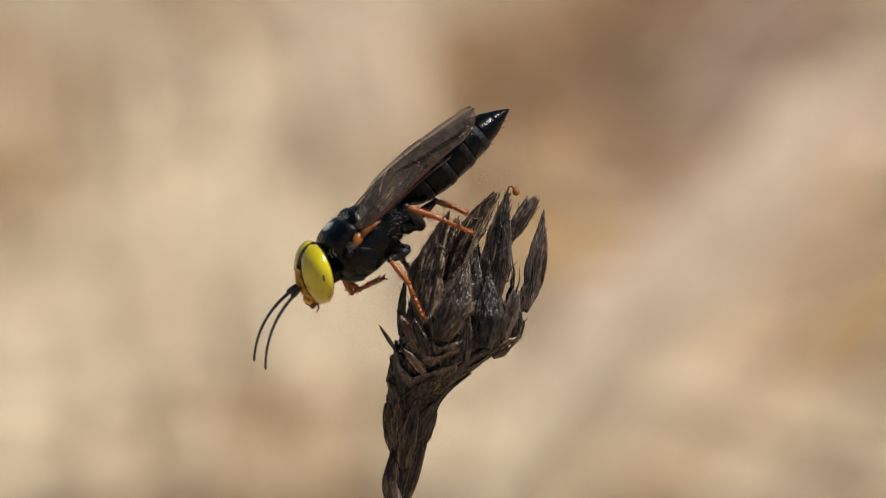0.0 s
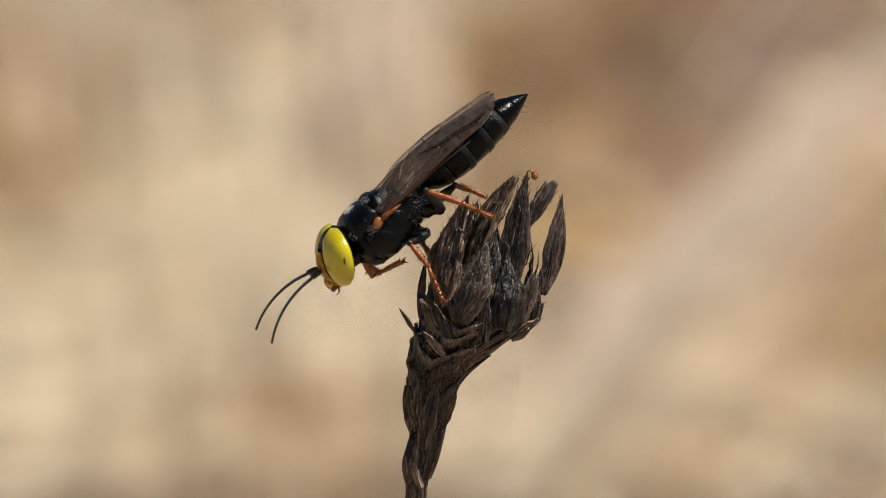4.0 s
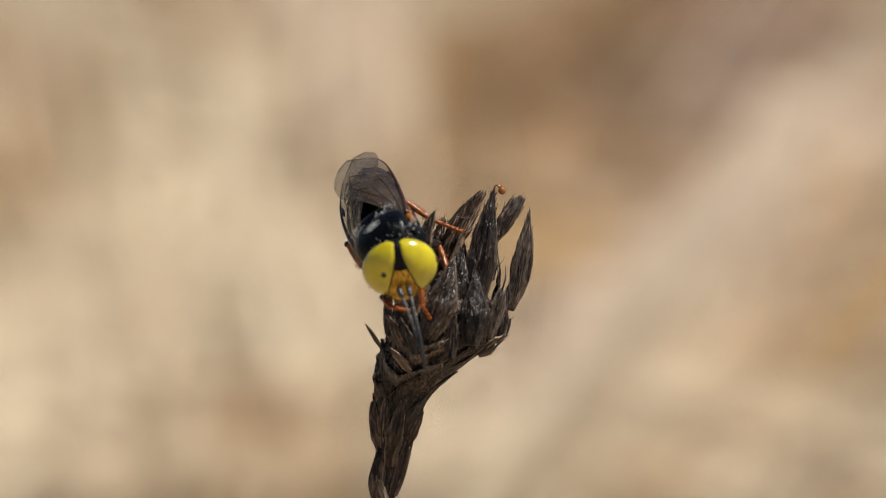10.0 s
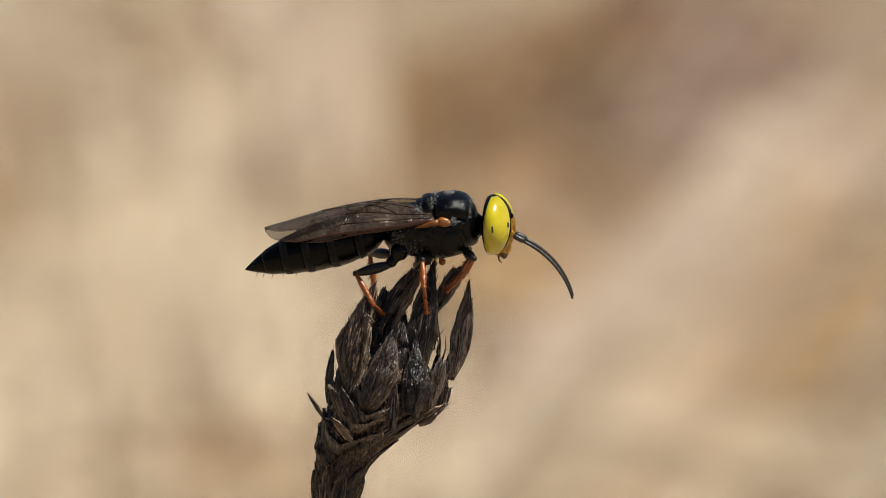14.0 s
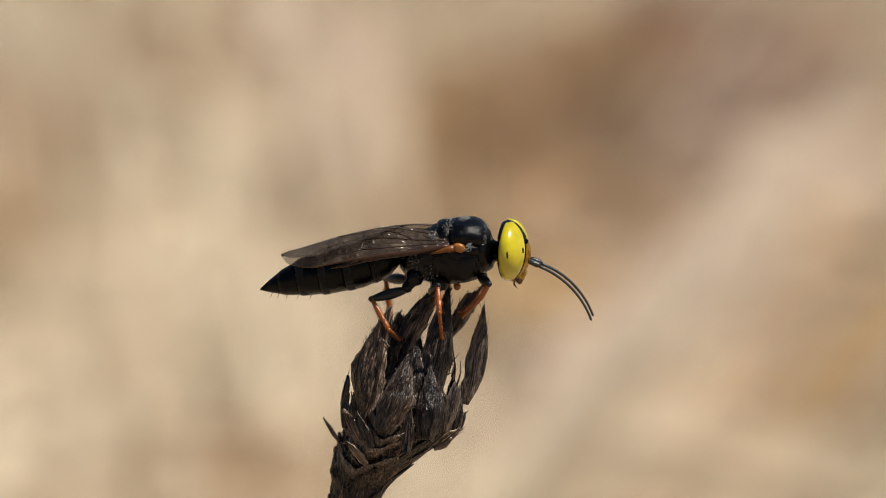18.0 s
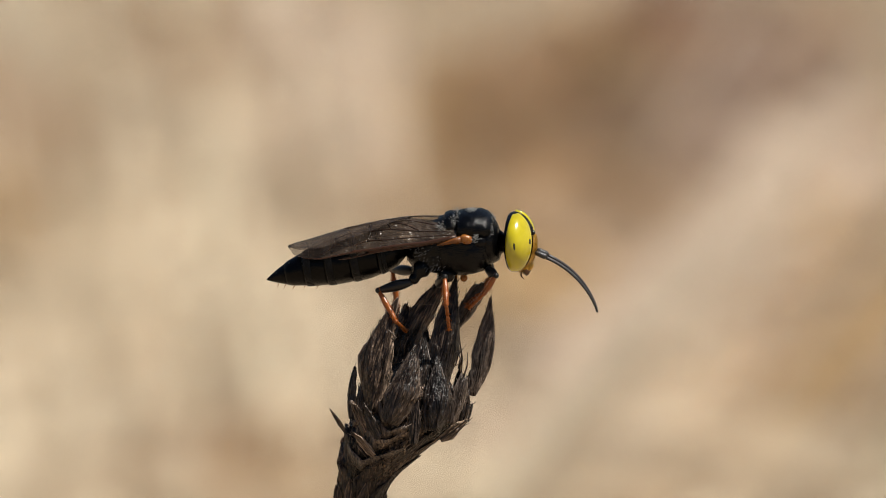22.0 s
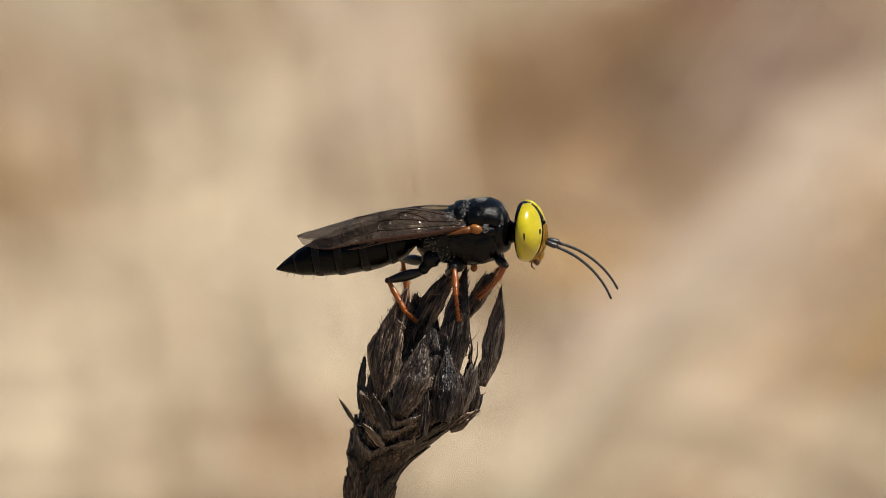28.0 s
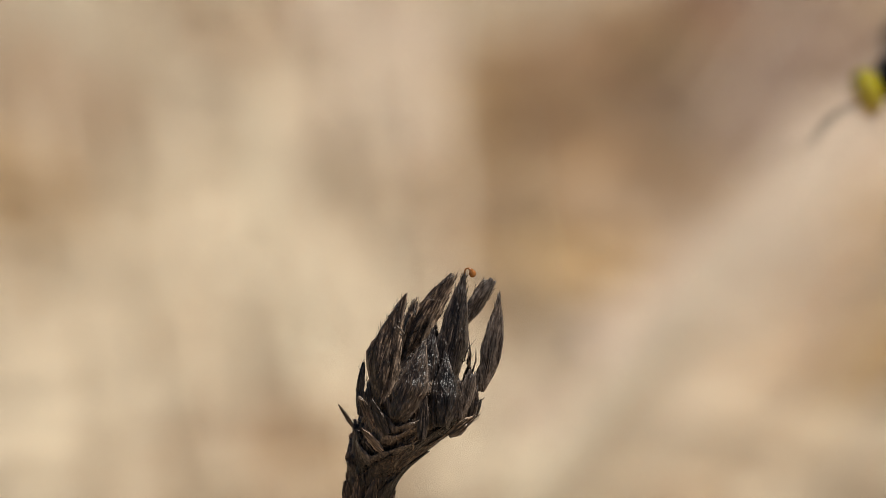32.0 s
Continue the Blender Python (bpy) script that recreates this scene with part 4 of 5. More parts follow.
def eye_mesh(e):
    """A compound eye that wraps the side of the head from the face to the hind rim; the two nearly meet on top."""
    bm = bmesh.new()
    n, m = 22, 20
    rows = []
    for i in range(n + 1):
        v = radians(-66 + (84 + 66) * i / n)
        z = math.sin(v)
        gap = 0.11 + 0.66 * max(0.0, (0.70 - z) / 1.5) ** 1.15
        f0 = math.asin(min(0.95, gap / (EYE_R[1] * max(0.12, math.cos(v)))))
        f1 = radians(112)
        row = []
        for j in range(m + 1):
            k = j / m
            f = f0 + (f1 - f0) * k
            edge = min(k, 1 - k, 1.2 * i / n, 1.4 * (1 - i / n) + 0.02) / 0.12
            swell = 1.035 - 0.09 * max(0.0, 1 - edge) ** 2
            row.append(bm.verts.new((EYE_R[0] * math.cos(v) * math.cos(f) * swell * MM, e * EYE_R[1] * math.cos(v) * math.sin(f) * swell * MM, EYE_R[2] * z * swell * MM)))
        rows.append(row)
    for a, b in zip(rows, rows[1:]):
        for j in range(m):
            bm.faces.new((a[j], a[j + 1], b[j + 1], b[j]))
    bmesh.ops.recalc_face_normals(bm, faces=bm.faces[:])
    return bm


def wasp_head():
    bm = bmesh.new()
    ball(bm, (0, 0, 0), [r * 0.985 for r in EYE_R], None, 36, 24)
    for v in bm.verts:
        if v.co.x < -0.30 * MM:
            v.co.x = -0.30 * MM + (v.co.x + 0.30 * MM) * 0.35
    head = part("head", bm, BLACK, wasp, "black head with large yellow eyes")
    for e in (1, -1):
        eye = part("eye", eye_mesh(e), EYE, head, "glossy lemon-yellow compound eye")
        # dark discs for the pseudopupil, a view-dependent optical effect put into colour
        for fi, z, s in ((78, 0.14, 1.0), (28, 0.14, 1.25))[:2 if e < 0 else 1]:
            f = radians(fi)
            c = math.sqrt(1 - z * z)
            d = Vector((EYE_R[0] * c * math.cos(f), e * EYE_R[1] * c * math.sin(f), EYE_R[2] * z))
            nl = Vector((d.x / EYE_R[0] ** 2, d.y / EYE_R[1] ** 2, d.z / EYE_R[2] ** 2))
            bm = ball(bmesh.new(), d * 1.03, (0.02, 0.05 * s ** 4, 0.17 / s), axes((0, 0, 0), x=nl, z=(0, 0, 1)), 12, 8)
            part("pseudopupil", bm, SPOT, eye, "small dark spot that stands in for the pseudopupil")
    fc = bmesh.new()
    rows = []
    for i in range(15):
        z = -0.94 + 1.20 * i / 14
        c = math.sqrt(1 - z * z)
        half = (0.11 + 0.66 * max(0.0, (0.70 - z) / 1.5) ** 1.15) / (EYE_R[1] * c)
        row = []
        for j in range(17):
            k = -1 + j / 8
            f = math.asin(max(-0.95, min(0.95, half * k)))
            swell = 1.02 + 0.07 * (1 - abs(k) ** 2) * (1 - 0.5 * abs(z + 0.35)) - 0.10 * max(0.0, 1 - abs(abs(k) - 0.42) * 4) * max(0.0, 1 - abs(z + 0.32) * 3) - 0.06 * (abs(k) < 0.12) * (z > -0.3)
            row.append(fc.verts.new((EYE_R[0] * c * math.cos(f) * swell * MM, EYE_R[1] * c * math.sin(f) * swell * MM, EYE_R[2] * z * MM)))
        rows.append(row)
    for a, b in zip(rows, rows[1:]):
        for j in range(16):
            fc.faces.new((a[j], a[j + 1], b[j + 1], b[j]))
    part("face", fc, GOLD, head, "face covered in golden hair")
    part("clypeus", ball(bmesh.new(), (0.40, 0, -1.16), (0.36, 0.56, 0.26), None, 20, 12), GOLD, head, "golden lower face")
    rnd = random.Random(21)
    fh = bmesh.new()
    for _ in range(420):
        z = rnd.uniform(-0.95, 0.22)
        c = math.sqrt(1 - z * z)
        half = (0.11 + 0.66 * max(0.0, (0.70 - z) / 1.5) ** 1.15) / (EYE_R[1] * c)
        f = math.asin(max(-0.9, min(0.9, half * rnd.uniform(-1, 1))))
        p = Vector((EYE_R[0] * c * math.cos(f) * 1.05, EYE_R[1] * c * math.sin(f) * 1.04, EYE_R[2] * z))
        d = Vector((0.5, 0.5 * math.sin(f) + rnd.uniform(-0.3, 0.3), -0.6)).normalized() * rnd.uniform(0.06, 0.14)
        tube(fh, [p, p + d], [0.010, 0.003], 3)
    part("face_hair", fh, GOLD, head, "short golden hairs")
    for p, r in (((0.78, 0, 0.42), 0.13), ((0.70, 0.13, 0.62), 0.09), ((0.70, -0.13, 0.62), 0.09)):
        part("ocellus", ball(bmesh.new(), p, (r, r, r), None, 12, 8), OCELLUS, head, "glassy black simple eye")
    for e in (1, -1):
        bm = tube(bmesh.new(), [(0.38, e * 0.45, -1.2), (0.5, e * 0.36, -1.42), (0.52, e * 0.08, -1.5)], [0.16, 0.13, 0.03], 8)
        part("mandible", bm, BROWN, head)
        bm = tube(bmesh.new(), [(0.2, e * 0.2, -1.3), (0.2, e * 0.3, -1.6), (0.34, e * 0.3, -1.75)], [0.05, 0.04, 0.02], 5)
        part("palp", bm, BROWN, head)
        bm = tube(bmesh.new(), [(0, 0, 0), (0.12, 0, 0.02), (0.5, 0, 0.08), (0.56, 0, 0.06)], [0.08, 0.13, 0.14, 0.09], 8)
        pts, rad = [], []
        a, p = 0.15, Vector((0.56, 0, 0.06))
        seg = 12
        for i in range(seg):
            d = Vector((math.cos(a), 0, math.sin(a)))
            L = 0.30
            for s, rr in ((0.0, 0.80), (0.15, 1.0), (0.85, 1.0)):
                pts.append(p + d * (L * s))
                rad.append((0.080 - 0.0020 * i) * rr)
            p = p + d * L
            a -= 0.075
        pts.append(p)
        rad.append(0.03)
        tube(bm, pts, rad, 7)
        BUILT["antenna", e] = part("antenna", bm, ANTENNA, head)
    BUILT["head"] = head


def wing_mesh(length, chord, e):
    """A membrane along x with its leading edge outward, arched across so that the folded pair lies over the back like a low roof."""
    bm = bmesh.new()
    n, m = 28, 14

    def spot(s, k, rough=0.0):
        end = max(0.0, 1 - max(0, (s - 0.74) / 0.26) ** 2.3) ** 0.5
        c = chord * (0.20 + 0.80 * math.sin(min(1, s / 0.66) * math.pi / 2) ** 1.25) * end + 0.01
        lead = 0.11 * chord * math.sin(s * math.pi) - chord * 0.46 * (1 - end)
        u = c * k - lead
        arch = 0.96 * (1 - min(1.0, abs(u - 1.46) / 1.62) ** 1.6) * (1 - 0.25 * s ** 3)
        z = arch - 0.67 * s + 0.24 * math.sin(math.pi * s) + 0.03 * math.sin(k * 11 + s * 4) * s + (0.06 * e if u > 1.3 else 0.06 * e * max(0, u) / 1.3) + rough
        return (length * s, e * u, z)
    rows = []
    for i in range(n + 1):
        s = i / n
        rows.append([bm.verts.new(Vector(spot(s, j / m, 0.07 * s * noise.noise(Vector((s * 7, j / m * 4, 2))))) * MM) for j in range(m + 1)])
    for a, b in zip(rows, rows[1:]):
        for j in range(m):
            bm.faces.new((a[j], a[j + 1], b[j + 1], b[j]))
    bmesh.ops.recalc_face_normals(bm, faces=bm.faces[:])
    return bm, spot


def wasp_wings():
    nerve = [[(0.03, 0.25), (0.2, 0.22), (0.4, 0.2), (0.52, 0.22)], [(0.03, 0.5), (0.2, 0.42), (0.38, 0.45), (0.5, 0.42), (0.62, 0.44), (0.72, 0.36)], [(0.2, 0.42), (0.3, 0.62), (0.42, 0.72), (0.52, 0.75)],
             [(0.05, 0.8), (0.25, 0.82), (0.4, 0.86)], [(0.52, 0.22), (0.6, 0.16), (0.72, 0.2), (0.8, 0.08)], [(0.52, 0.22), (0.5, 0.42)], [(0.6, 0.17), (0.62, 0.44)], [(0.72, 0.2), (0.72, 0.36)],
             [(0.38, 0.45), (0.42, 0.72)], [(0.5, 0.42), (0.52, 0.75)], [(0.62, 0.44), (0.66, 0.62), (0.52, 0.75)], [(0.3, 0.62), (0.25, 0.82)]]
    for e in (1, -1):
        for kind, length, chord in (("forewing", 8.0, 2.6), ("hindwing", 6.2, 1.9)):
            bm, spot = wing_mesh(length, chord, e)
            w = part(kind, bm, WING, wasp, "translucent smoky brown wing")
            vb = bmesh.new()
            for line in (nerve if kind == "forewing" else nerve[:4]):
                fine = []
                for (s0, k0), (s1, k1) in zip(line, line[1:]):
                    fine += [spot(s0 + (s1 - s0) * q / 4, k0 + (k1 - k0) * q / 4) for q in range(4)]
                fine.append(spot(*line[-1]))
                tube(vb, fine, [0.028], 4)
            part("vein", vb, VEIN, w)
            cb = tube(bmesh.new(), [spot(s / 20 * 0.93, 0.0) for s in range(21)], [0.11 - 0.0047 * s for s in range(21)], 6)
            ball(cb, spot(0.56, 0.05), (0.45, 0.10, 0.05), None, 10, 6)
            part("leading_vein", cb, COSTA, w)
            BUILT[kind, e] = w
        tg = lump(bmesh.new(), (0.48, e * 1.47, 0.42), (0.30, 0.18, 0.22), 2.3, Matrix.Rotation(radians(18), 3, "Y"), 18, 10)
        part("tegula", tg, AMBER, wasp, "glossy orange-brown wing base plate")
        tg = bmesh.new()
        ball(tg, (0.02, e * 1.48, 0.40), (0.32, 0.13, 0.17), None, 14, 8)
        tube(tg, [(0.25, e * 1.50, 0.44), (-0.1, e * 1.53, 0.40), (-0.45, e * 1.56, 0.33), (-0.85, e * 1.60, 0.27)], [0.17, 0.14, 0.09, 0.03], 8)
        part("wing_root", tg, ROOT, wasp, "orange-brown wing root")


LEGS = {}


def leg_segment(name, length, r0, r1, mat, parent, spines=0, seed=1, waist=0.0):
    """A leg joint along +z with a swollen middle."""
    rnd = random.Random(seed)
    pts, rad = [], []
    for i in range(9):
        s = i / 8
        pts.append((0, 0, length * s))
        rad.append((r0 + (r1 - r0) * s) * (0.72 + 0.28 * math.sin(math.pi * min(1, s * 1.05)) + waist * math.sin(math.pi * s)))
    bm = tube(bmesh.new(), pts, rad, 8)
    ball(bm, (0, 0, length), (r1 * 0.85,) * 3, None, 8, 6)
    for _ in range(spines):
        s, a = rnd.uniform(0.2, 0.98), rnd.uniform(0, 2 * math.pi)
        o = Vector((math.cos(a) * r1 * 0.7, math.sin(a) * r1 * 0.7, length * s))
        tube(bm, [o, o + Vector((math.cos(a) * 0.16, math.sin(a) * 0.16, 0.16))], [0.022, 0.005], 3)
    return part(name, bm, mat, parent)


def tarsus_mesh(name, length, parent, mat):
    bm = bmesh.new()
    x = 0.0
    for k, f in enumerate((0.40, 0.2, 0.15, 0.1, 0.15)):
        L = length * f
        tube(bm, [(0, 0, x), (0, 0, x + L * 0.5), (0, 0, x + L * 0.95)], [0.07, 0.085, 0.11], 6)
        for e in (-1, 1):
            tube(bm, [(e * 0.06, 0, x + L * 0.9), (e * 0.17, 0.03, x + L * 0.9 + 0.14)], [0.02, 0.005], 3)
        x += L
    for e in (-1, 1):
        tube(bm, [(0, 0, length * 0.98), (e * 0.1, 0.06, length + 0.06), (e * 0.13, 0.14, length + 0.09)], [0.03, 0.025, 0.006], 4)
    return part(name, bm, mat, parent)


# hip, place on the body, lengths of femur, tibia and tarsus, thickness of femur
LEG_SIZES = {"fore": ((1.3, 0.75, -1.2), (1.15, 0.5, -0.75), 1.0, 1.05, 1.4, 0.20), "mid": ((-1.0, 0.9, -1.8), (-0.5, 0.7, -1.2), 1.2, 1.4, 1.7, 0.21), "hind": ((-2.2, 1.05, -1.5), (-1.55, 0.75, -0.8), 1.6, 1.8, 1.6, 0.22)}


def wasp_legs():
    for e in (1, -1):
        for kind, (hip, root, fl, tl, sl, fat) in LEG_SIZES.items():
            hip, root = Vector((hip[0], hip[1] * e, hip[2])), Vector((root[0], root[1] * e, root[2]))
            d = root - hip
            cx = tube(bmesh.new(), [d * 1.15, d * 0.95, d * 0.62, d * 0.42, d * 0.28, d * 0.1, d * -0.06], [0.30, 0.42, 0.42, 0.26, 0.24, 0.26, 0.16], 14)
            leg = part(kind + "_leg", cx, SMOOTH_BLACK, wasp, "", Matrix.Translation(hip * MM))
            fm = leg_segment("femur", fl, fat, fat * 0.85, FEMUR, leg, 0, 1, 0.25)
            kn = bmesh.new()
            ball(kn, (0, 0, fl - 0.06), (fat * 0.66, fat * 0.66, 0.2), None, 12, 8)
            part("knee", kn, RUST, fm, "rust-orange knee")
            tb = leg_segment("tibia", tl, 0.115, 0.145, RUST, leg, 26, 2, 0.12)
            ts = tarsus_mesh("tarsus", sl, leg, RUST)
            LEGS[kind, e] = (hip, fl, tl, sl, fm, tb, ts)


wasp_body()
wasp_abdomen()
wasp_head()
wasp_wings()
wasp_legs()


# ---- what moves ----
def wasp_pose(a, b, w, yaw, pitch, roll=0.0):
    """Thorax at a chart point and depth; yaw 0 faces right, 180 left, 270 the lens; pitch lifts the head."""
    m = VIEW @ pose(0, 0, 0, 0, 0, yaw) @ pose(0, 0, 0, 0, -pitch, 0) @ pose(0, 0, 0, roll, 0, 0)
    m.translation = VIEW @ (at(a, b, w) * MM)
    return m


# seconds, chart, depth, yaw, pitch, roll
WASP_ROWS = [
    (0.0, 640, 418, -1.7, 196, -46, -4), (3.5, 640, 418, -1.7, 196, -46, -4), (5.5, 640, 418, -1.7, 196, -46, -4), (8.3, 640, 418, -1.7, 196, -46, -4),
    (8.4, 664, 414, -1.9, 208, -47, -4), (8.5, 672, 414, -2.2, 222, -46, 6), (8.6, 698, 436, -3.2, 272, -26, 36), (8.9, 705, 436, -3.2, 280, -27, 42), (9.5, 712, 429, -3.2, 283, -27, 44),
    (10.6, 716, 421, -3.2, 284, -27, 44), (10.7, 745, 410, -3.4, 313, -20, 44), (10.8, 759, 408, -3.0, 318, -18, 42), (10.9, 772, 358, -1.6, 352, 12, 22),
    (11.0, 802, 328, -1.6, 376, 30, 14), (11.1, 824, 292, -1.0, 366, 19, 14), (11.4, 893, 282, -0.6, 358, 7, 14), (11.8, 906, 276, -0.6, 355, 5, 14), (13.0, 903, 270, -0.6, 356, 4, 14),
    (18.0, 904, 271, -0.6, 356, 4, 14), (28.0, 904, 271, -0.6, 356, 4, 14), (28.6, 900, 272, -0.6, 356, 4, 14), (28.7, 835, 252, -0.6, 352, 22, 0),
    (28.8, 1500, -900, 20, 350, 40, 0), (29.2, 3600, -1500, 120, 380, 10, 0), (30.2, 4200, -900, 160, 450, 0, 0), (31.2, 3700, -700, 140, 520, 0, 0), (31.8, 2400, -300, 80, 545, -10, 0), (32.0, 1950, -138, 60, 552, -22, 0)]

# seconds, droop and sideways swing of the abdomen in degrees
ABDOMEN_ROWS = [(0.0, 3.5, 0), (8.3, 3.5, 0), (8.6, 7, 0), (10.6, 7, 0), (10.9, 12, 8), (11.0, 8, 34), (11.1, 20, 20), (11.4, 22, 0), (12.0, 16, 0), (13.0, 10, 0), (16.0, 6, 0), (28.6, 5, 0), (28.7, 10, 0), (29.0, 4, 0), (32.0, 4, 0)]
# seconds, head turn to its left, lift, tilt, reach forward and up in mm
HEAD_ROWS = [(0.0, 0, 34, -12, -0.12, 0.58), (8.3, 0, 34, -12, -0.12, 0.58), (8.6, -6, 2, -30, 0, 0.25), (9.0, -8, 0, -30, 0, 0.25), (10.6, -8, 0, -30, 0, 0.25), (10.9, -8, -5, 10, 0, 0), (11.0, -26, -18, 6, 0, 0), (11.4, -8, -4, 2, 0, 0), (28.6, -8, -2, 2, 0, 0), (28.7, -8, -20, 4, 0, 0), (29.0, 0, 0, 0, 0, 0), (32.0, 0, 0, 0, 0, 0)]
# seconds, then for the left and the right antenna: turn outward and lift, in degrees
ANTENNA_ROWS = [
    (0.0, 8, -44, 8, -41), (1.0, 8, -37, 8, -24), (1.5, 8, -40, 8, -38), (2.0, 8, -31, 8, -26), (2.5, 8, -32, 8, -28), (3.0, 8, -39, 10, -12), (3.5, 8, -31, 8, -27), (5.5, 8, -36, 9, -12),
    (6.0, 8, -41, 8, -33), (6.4, 8, -33, 10, -8), (6.5, 8, -32, 10, 1), (6.7, 8, -33, 10, -14), (7.0, 8, -34, 8, -19), (7.5, 8, -33, 8, -26), (7.9, 8, -40, 10, -16), (8.0, 8, -42, 10, -10),
    (8.2, 8, -34, 8, -27), (8.3, 8, -43, 12, 15), (8.4, 6, -45, 6, -38), (8.6, 2, -34, -10, -36), (9.0, 4, -30, -12, -32), (9.4, 4, -33, -12, -28), (9.8, 4, -29, -12, -32), (10.2, 4, -31, -12, -29),
    (10.6, 4, -28, -12, -34), (10.8, 6, -10, 6, -16), (10.9, 20, 20, 18, -14), (11.0, 16, 14, 14, -46), (11.1, 12, -22, 12, -40), (11.2, 16, 20, 12, 6), (11.4, 14, 12, 12, -30), (11.6, 14, -4, 12, -42),
    (11.8, 14, 14, 12, -38), (12.0, 12, 9, 12, -11), (12.2, 10, -8, 10, -26), (12.4, 8, -26, 8, -36), (13.0, 6, -27, 4, -36), (14.0, 4, -37, 4, -35), (16.5, 4, -39, 4, -37), (17.0, 4, -37, 4, -34),
    (18.0, 4, -33, 4, -32), (18.6, 4, -27, 4, -35), (19.0, 4, -25, 4, -37), (19.5, 4, -26, 4, -33), (20.0, 4, -36, 4, -33), (21.0, 4, -35, 4, -35), (22.0, 4, -36, 4, -33), (23.0, 4, -34, 4, -36),
    (24.0, 4, -35, 4, -31), (25.0, 4, -33, 4, -32), (27.5, 4, -30, 4, -26), (28.0, 4, -26, 4, -30), (28.4, 10, -20, 8, -36), (28.5, 12, 20, 8, -46), (28.6, 10, 2, 10, -18), (28.7, 8, 8, 8, 5),
    (29.0, 14, 0, 14, 0), (32.0, 16, -4, 16, -8)]
WING_ROWS = [(0.0, 0), (10.6, 0), (10.8, 0.10), (11.0, 0.06), (11.4, 0.035), (12.5, 0.03), (14.0, 0.01), (16.0, 0.0), (28.6, 0), (28.7, 0.12), (28.8, 1), (32.0, 1)]

# where the feet stand: (knee chart, depth), (ankle chart, depth), (toe chart, depth) for each stance
STANCES = {
    0.0: {("hind", 1): ((720, 365, -2.99), (787, 389, -2.99), (838, 412, -2.26)), ("mid", 1): ((691, 459, -2.59), (724, 499, -3.05), (750, 560, -3.08)), ("fore", 1): ((608, 490, -2.37), (624, 518, -1.7), (672, 492, -1.68)), ("hind", -1): ((772, 354, 0.1), (801, 364, -1.51), (827, 377, -2.94)), ("mid", -1): ((714, 461, 0.81), (731, 486, -0.36), (746, 511, -1.89)), ("fore", -1): ((603, 489, -0.15), (636, 513, 0.07), (680, 491, 0.69))},
    9.0: {("hind", 1): ((729, 346, -0.75), (787, 387, -0.74), (845, 410, -0.75)), ("mid", 1): ((802, 431, -0.6), (817, 476, -1.3), (852, 493, 0.09)), ("fore", 1): ((770, 499, -3.87), (773, 541, -3.88), (791, 571, -2.8)), ("hind", -1): ((639, 432, -0.46), (665, 471, -1.8), (691, 501, -3.05)), ("mid", -1): ((674, 480, -1.37), (685, 507, -0.19), (719, 517, 1.25)), ("fore", -1): ((703, 526, -3.66), (717, 542, -4.57), (751, 550, -3.5))},
    10.8: {("hind", 1): ((800, 330, -1.0), (850, 345, -0.8), (900, 330, -0.3)), ("mid", 1): ((840, 420, -2.0), (850, 440, -2.0), (860, 460, -2.0)), ("fore", 1): ((830, 440, -3.0), (835, 470, -2.8), (840, 490, -2.4)),
           ("hind", -1): ((655, 440, -2.6), (710, 465, -2.8), (765, 510, -2.4)), ("mid", -1): ((720, 440, -3.6), (745, 490, -3.2), (770, 510, -2.4)), ("fore", -1): ((780, 470, -3.6), (790, 495, -3.2), (800, 510, -2.6))},
    12.0: {("hind", -1): ((760, 360, -1.13), (792, 416, -1.88), (810, 434, -0.42)), ("mid", -1): ((880, 336, -2.08), (883, 385, -2.71), (888, 432, -1.5)), ("fore", -1): ((973, 333, -1.99), (951, 366, -1.66), (924, 393, -0.66)), ("hind", 1): ((784, 322, 2.14), (794, 392, 2.14), (791, 412, 0.62)), ("mid", 1): ((880, 339, 1.95), (885, 376, 2.98), (890, 413, 4.39)), ("fore", 1): ((966, 334, 1.01), (949, 362, 0.37), (921, 386, -0.67))},
}


def aim(origin, target, hint=(0, 1, 0.2)):
    d = Vector(target) - Vector(origin)
    return axes(origin, z=d, y=hint)


def wasp_at(t):
    for (t0, *r0), (t1, *r1) in zip(WASP_ROWS, WASP_ROWS[1:]):
        if t <= t1:
            k = (t - t0) / (t1 - t0)
            return wasp_pose(*[p + (q - p) * k for p, q in zip(r0, r1)])


def stance(key, name, t):
    """Poses of femur, tibia and tarsus, in the leg's space, for a stance held by the body pose at t."""
    back = wasp_at(t).inverted()
    hip, fl, tl, sl, *_ = LEGS[name]
    knee, ankle, toe = [back @ (VIEW @ (at(*p) * MM)) / MM - hip for p in STANCES[key][name]]
    k = knee.normalized() * fl
    a = k + (ankle - k).normalized() * tl
    return [aim((0, 0, 0), k), aim(k, a), aim(a, a + (toe - a))]


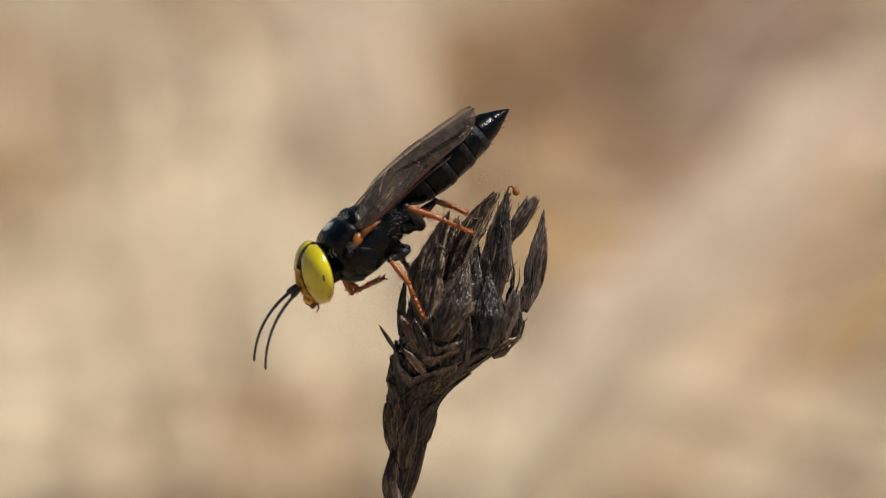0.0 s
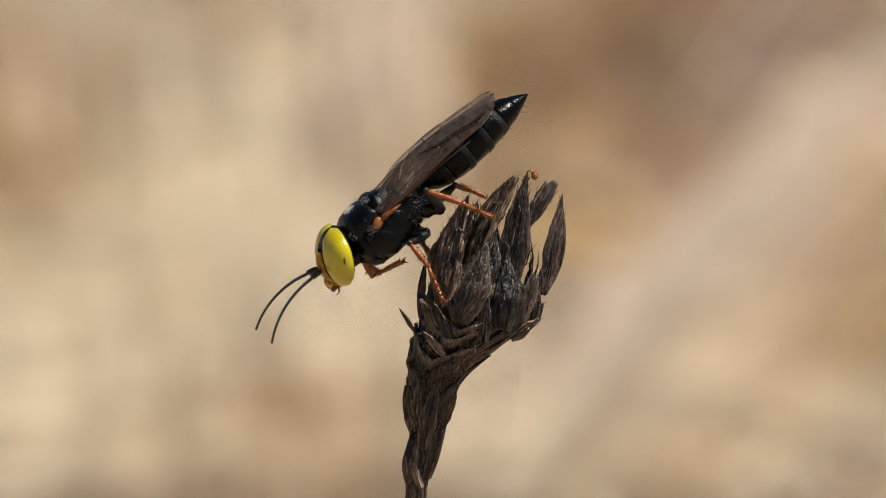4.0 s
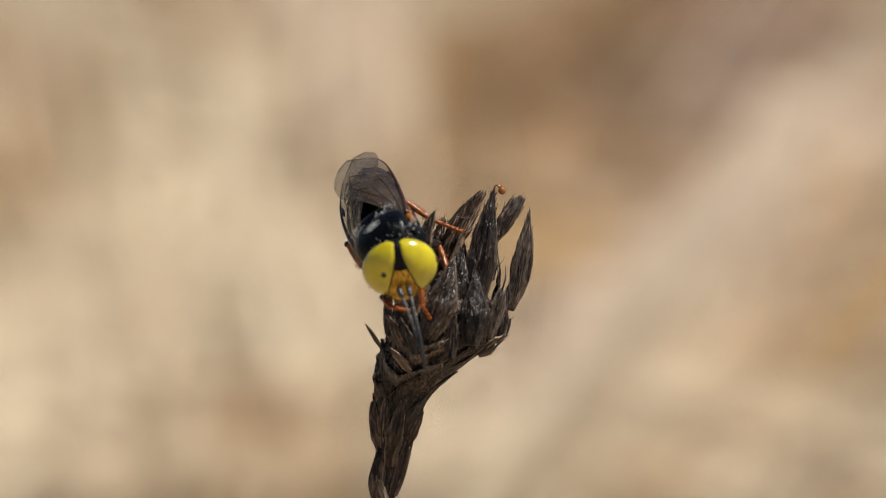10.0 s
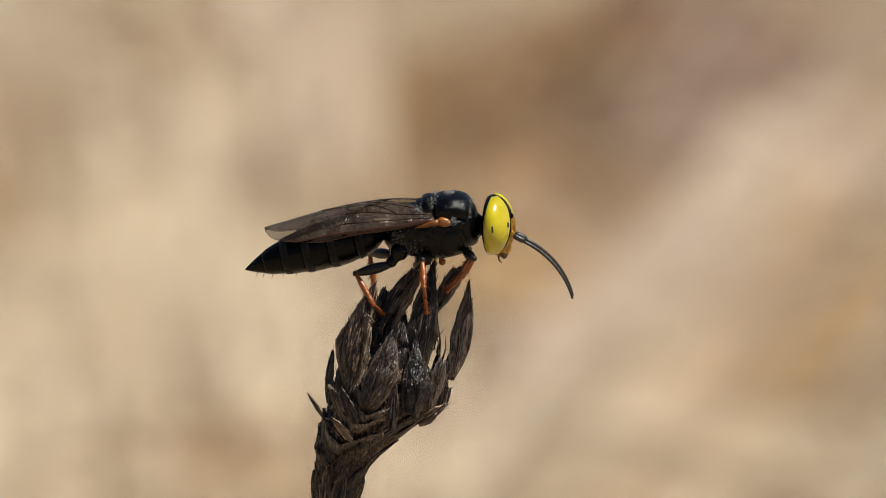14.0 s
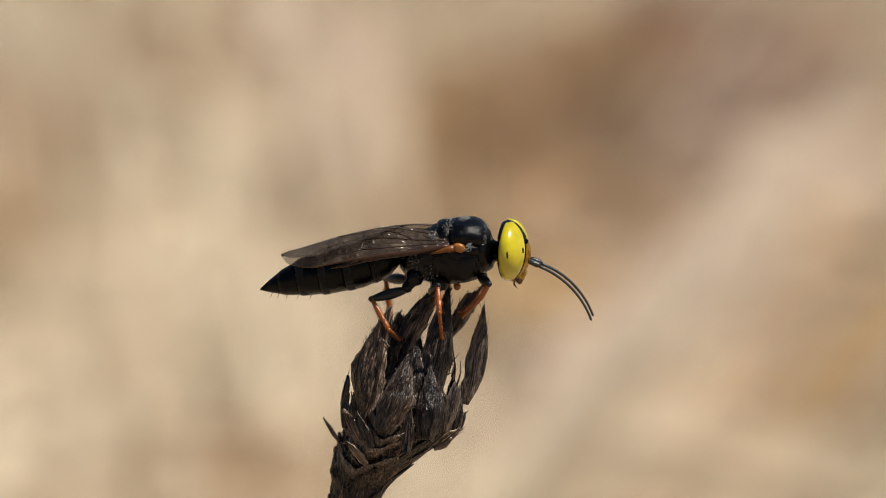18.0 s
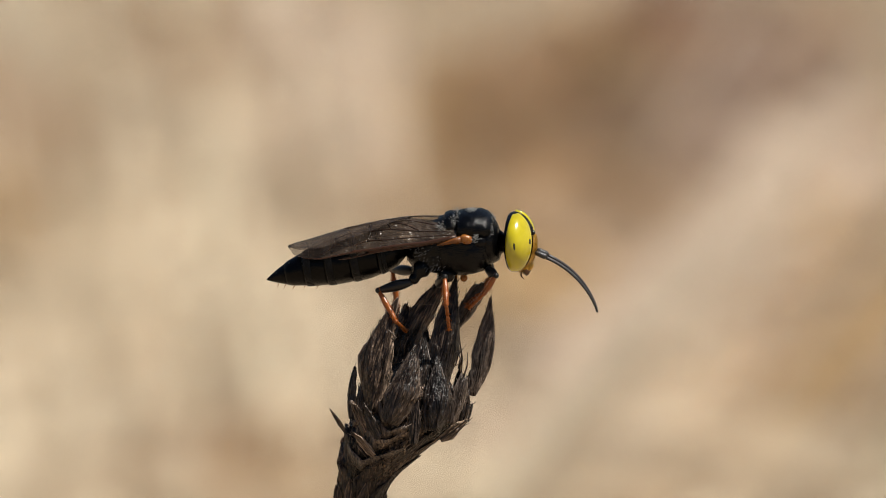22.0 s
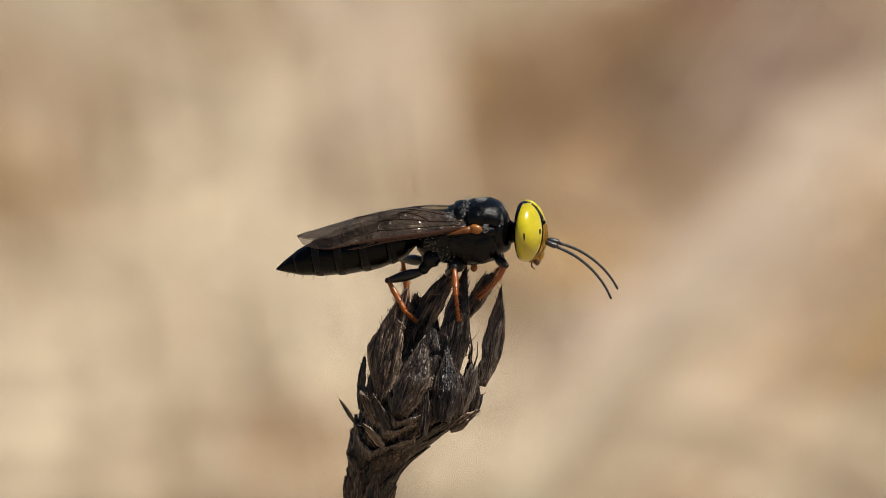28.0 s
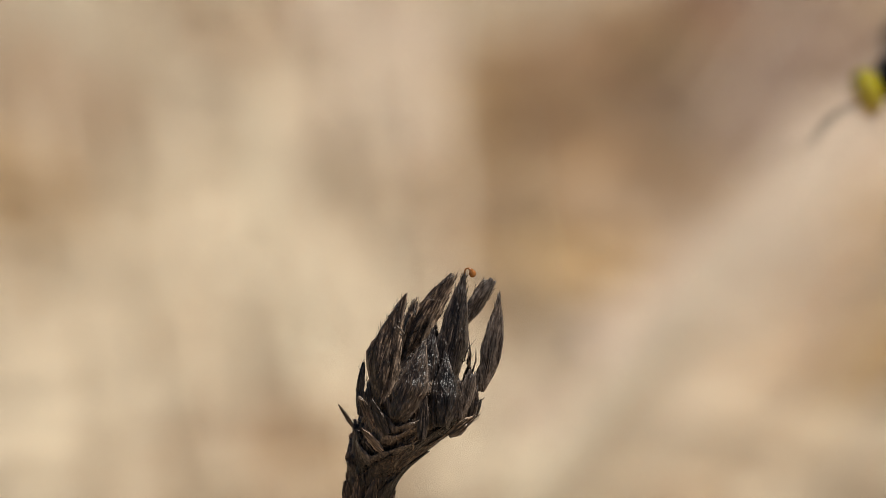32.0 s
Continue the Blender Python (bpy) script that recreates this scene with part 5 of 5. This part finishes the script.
def flight(name):
    hip, fl, tl, sl, *_ = LEGS[name]
    e = name[1]
    k = Vector((-0.5, 0.5 * e, -0.4)).normalized() * fl
    a = k + Vector((-0.9, -0.1 * e, -0.3)).normalized() * tl
    return [aim((0, 0, 0), k), aim(k, a), aim(a, a + Vector((-1, 0, -0.2)))]


def wing_pose(kind, e, opened):
    """From folded over the back to spread for flight."""
    low = kind == "hindwing"
    root = Vector((0.05 - 0.35 * low, e * (1.46 - 0.1 * low), 0.40 - 0.10 * low))
    x0, y0 = Vector((-1, -0.05 * e, -0.012 - 0.012 * low)), Vector((0, -1.0 * e, 0.0))
    x1, y1 = Vector((-0.25 - 0.25 * low, e, 0.35)), Vector((-1, -0.25 * e, 0.1))
    k = opened
    return axes(root, x=x0.lerp(x1, k), y=y0.lerp(y1, k) * e)


def motions():
    walk(wasp, [(t, wasp_pose(*r)) for t, *r in WASP_ROWS])
    walk(BUILT["abdomen"], [(t, pose(-2.15 * MM, 0, -0.12 * MM, 0, -a, b)) for t, a, b in ABDOMEN_ROWS])
    walk(BUILT["head"], [(t, pose((2.72 + ahead) * MM, 0, (rise - 0.19) * MM, tilt, -lift, turn)) for t, turn, lift, tilt, ahead, rise in HEAD_ROWS])
    for e in (1, -1):
        rows = [(t, pose(0.90 * MM, e * 0.22 * MM, -0.46 * MM, 0, -(ll if e > 0 else rl), e * (lt if e > 0 else rt))) for t, lt, ll, rt, rl in ANTENNA_ROWS]
        walk(BUILT["antenna", e], rows)
        for kind in ("forewing", "hindwing"):
            walk(BUILT[kind, e], [(t, wing_pose(kind, e, k)) for t, k in WING_ROWS])
    plan = [(0.0, 0.0, 0.0), (8.3, 0.0, 0.0), (8.6, 9.0, 10.0), (10.6, 9.0, 10.0), (10.75, 10.8, 10.8), (10.85, 10.8, 10.8), (11.0, 12.0, 11.0), (11.15, 12.0, 11.15), (11.4, 12.0, 11.4), (11.9, 12.0, 24.0), (28.6, 12.0, 24.0), (28.7, 12.0, 24.0)]
    for name, (hip, fl, tl, sl, *segs) in LEGS.items():
        rows = [(t, stance(key, name, hold)) for t, key, hold in plan] + [(28.8, flight(name)), (32.0, flight(name))]
        for i, seg in enumerate(segs):
            walk(seg, [(t, ms[i]) for t, ms in rows])


motions()
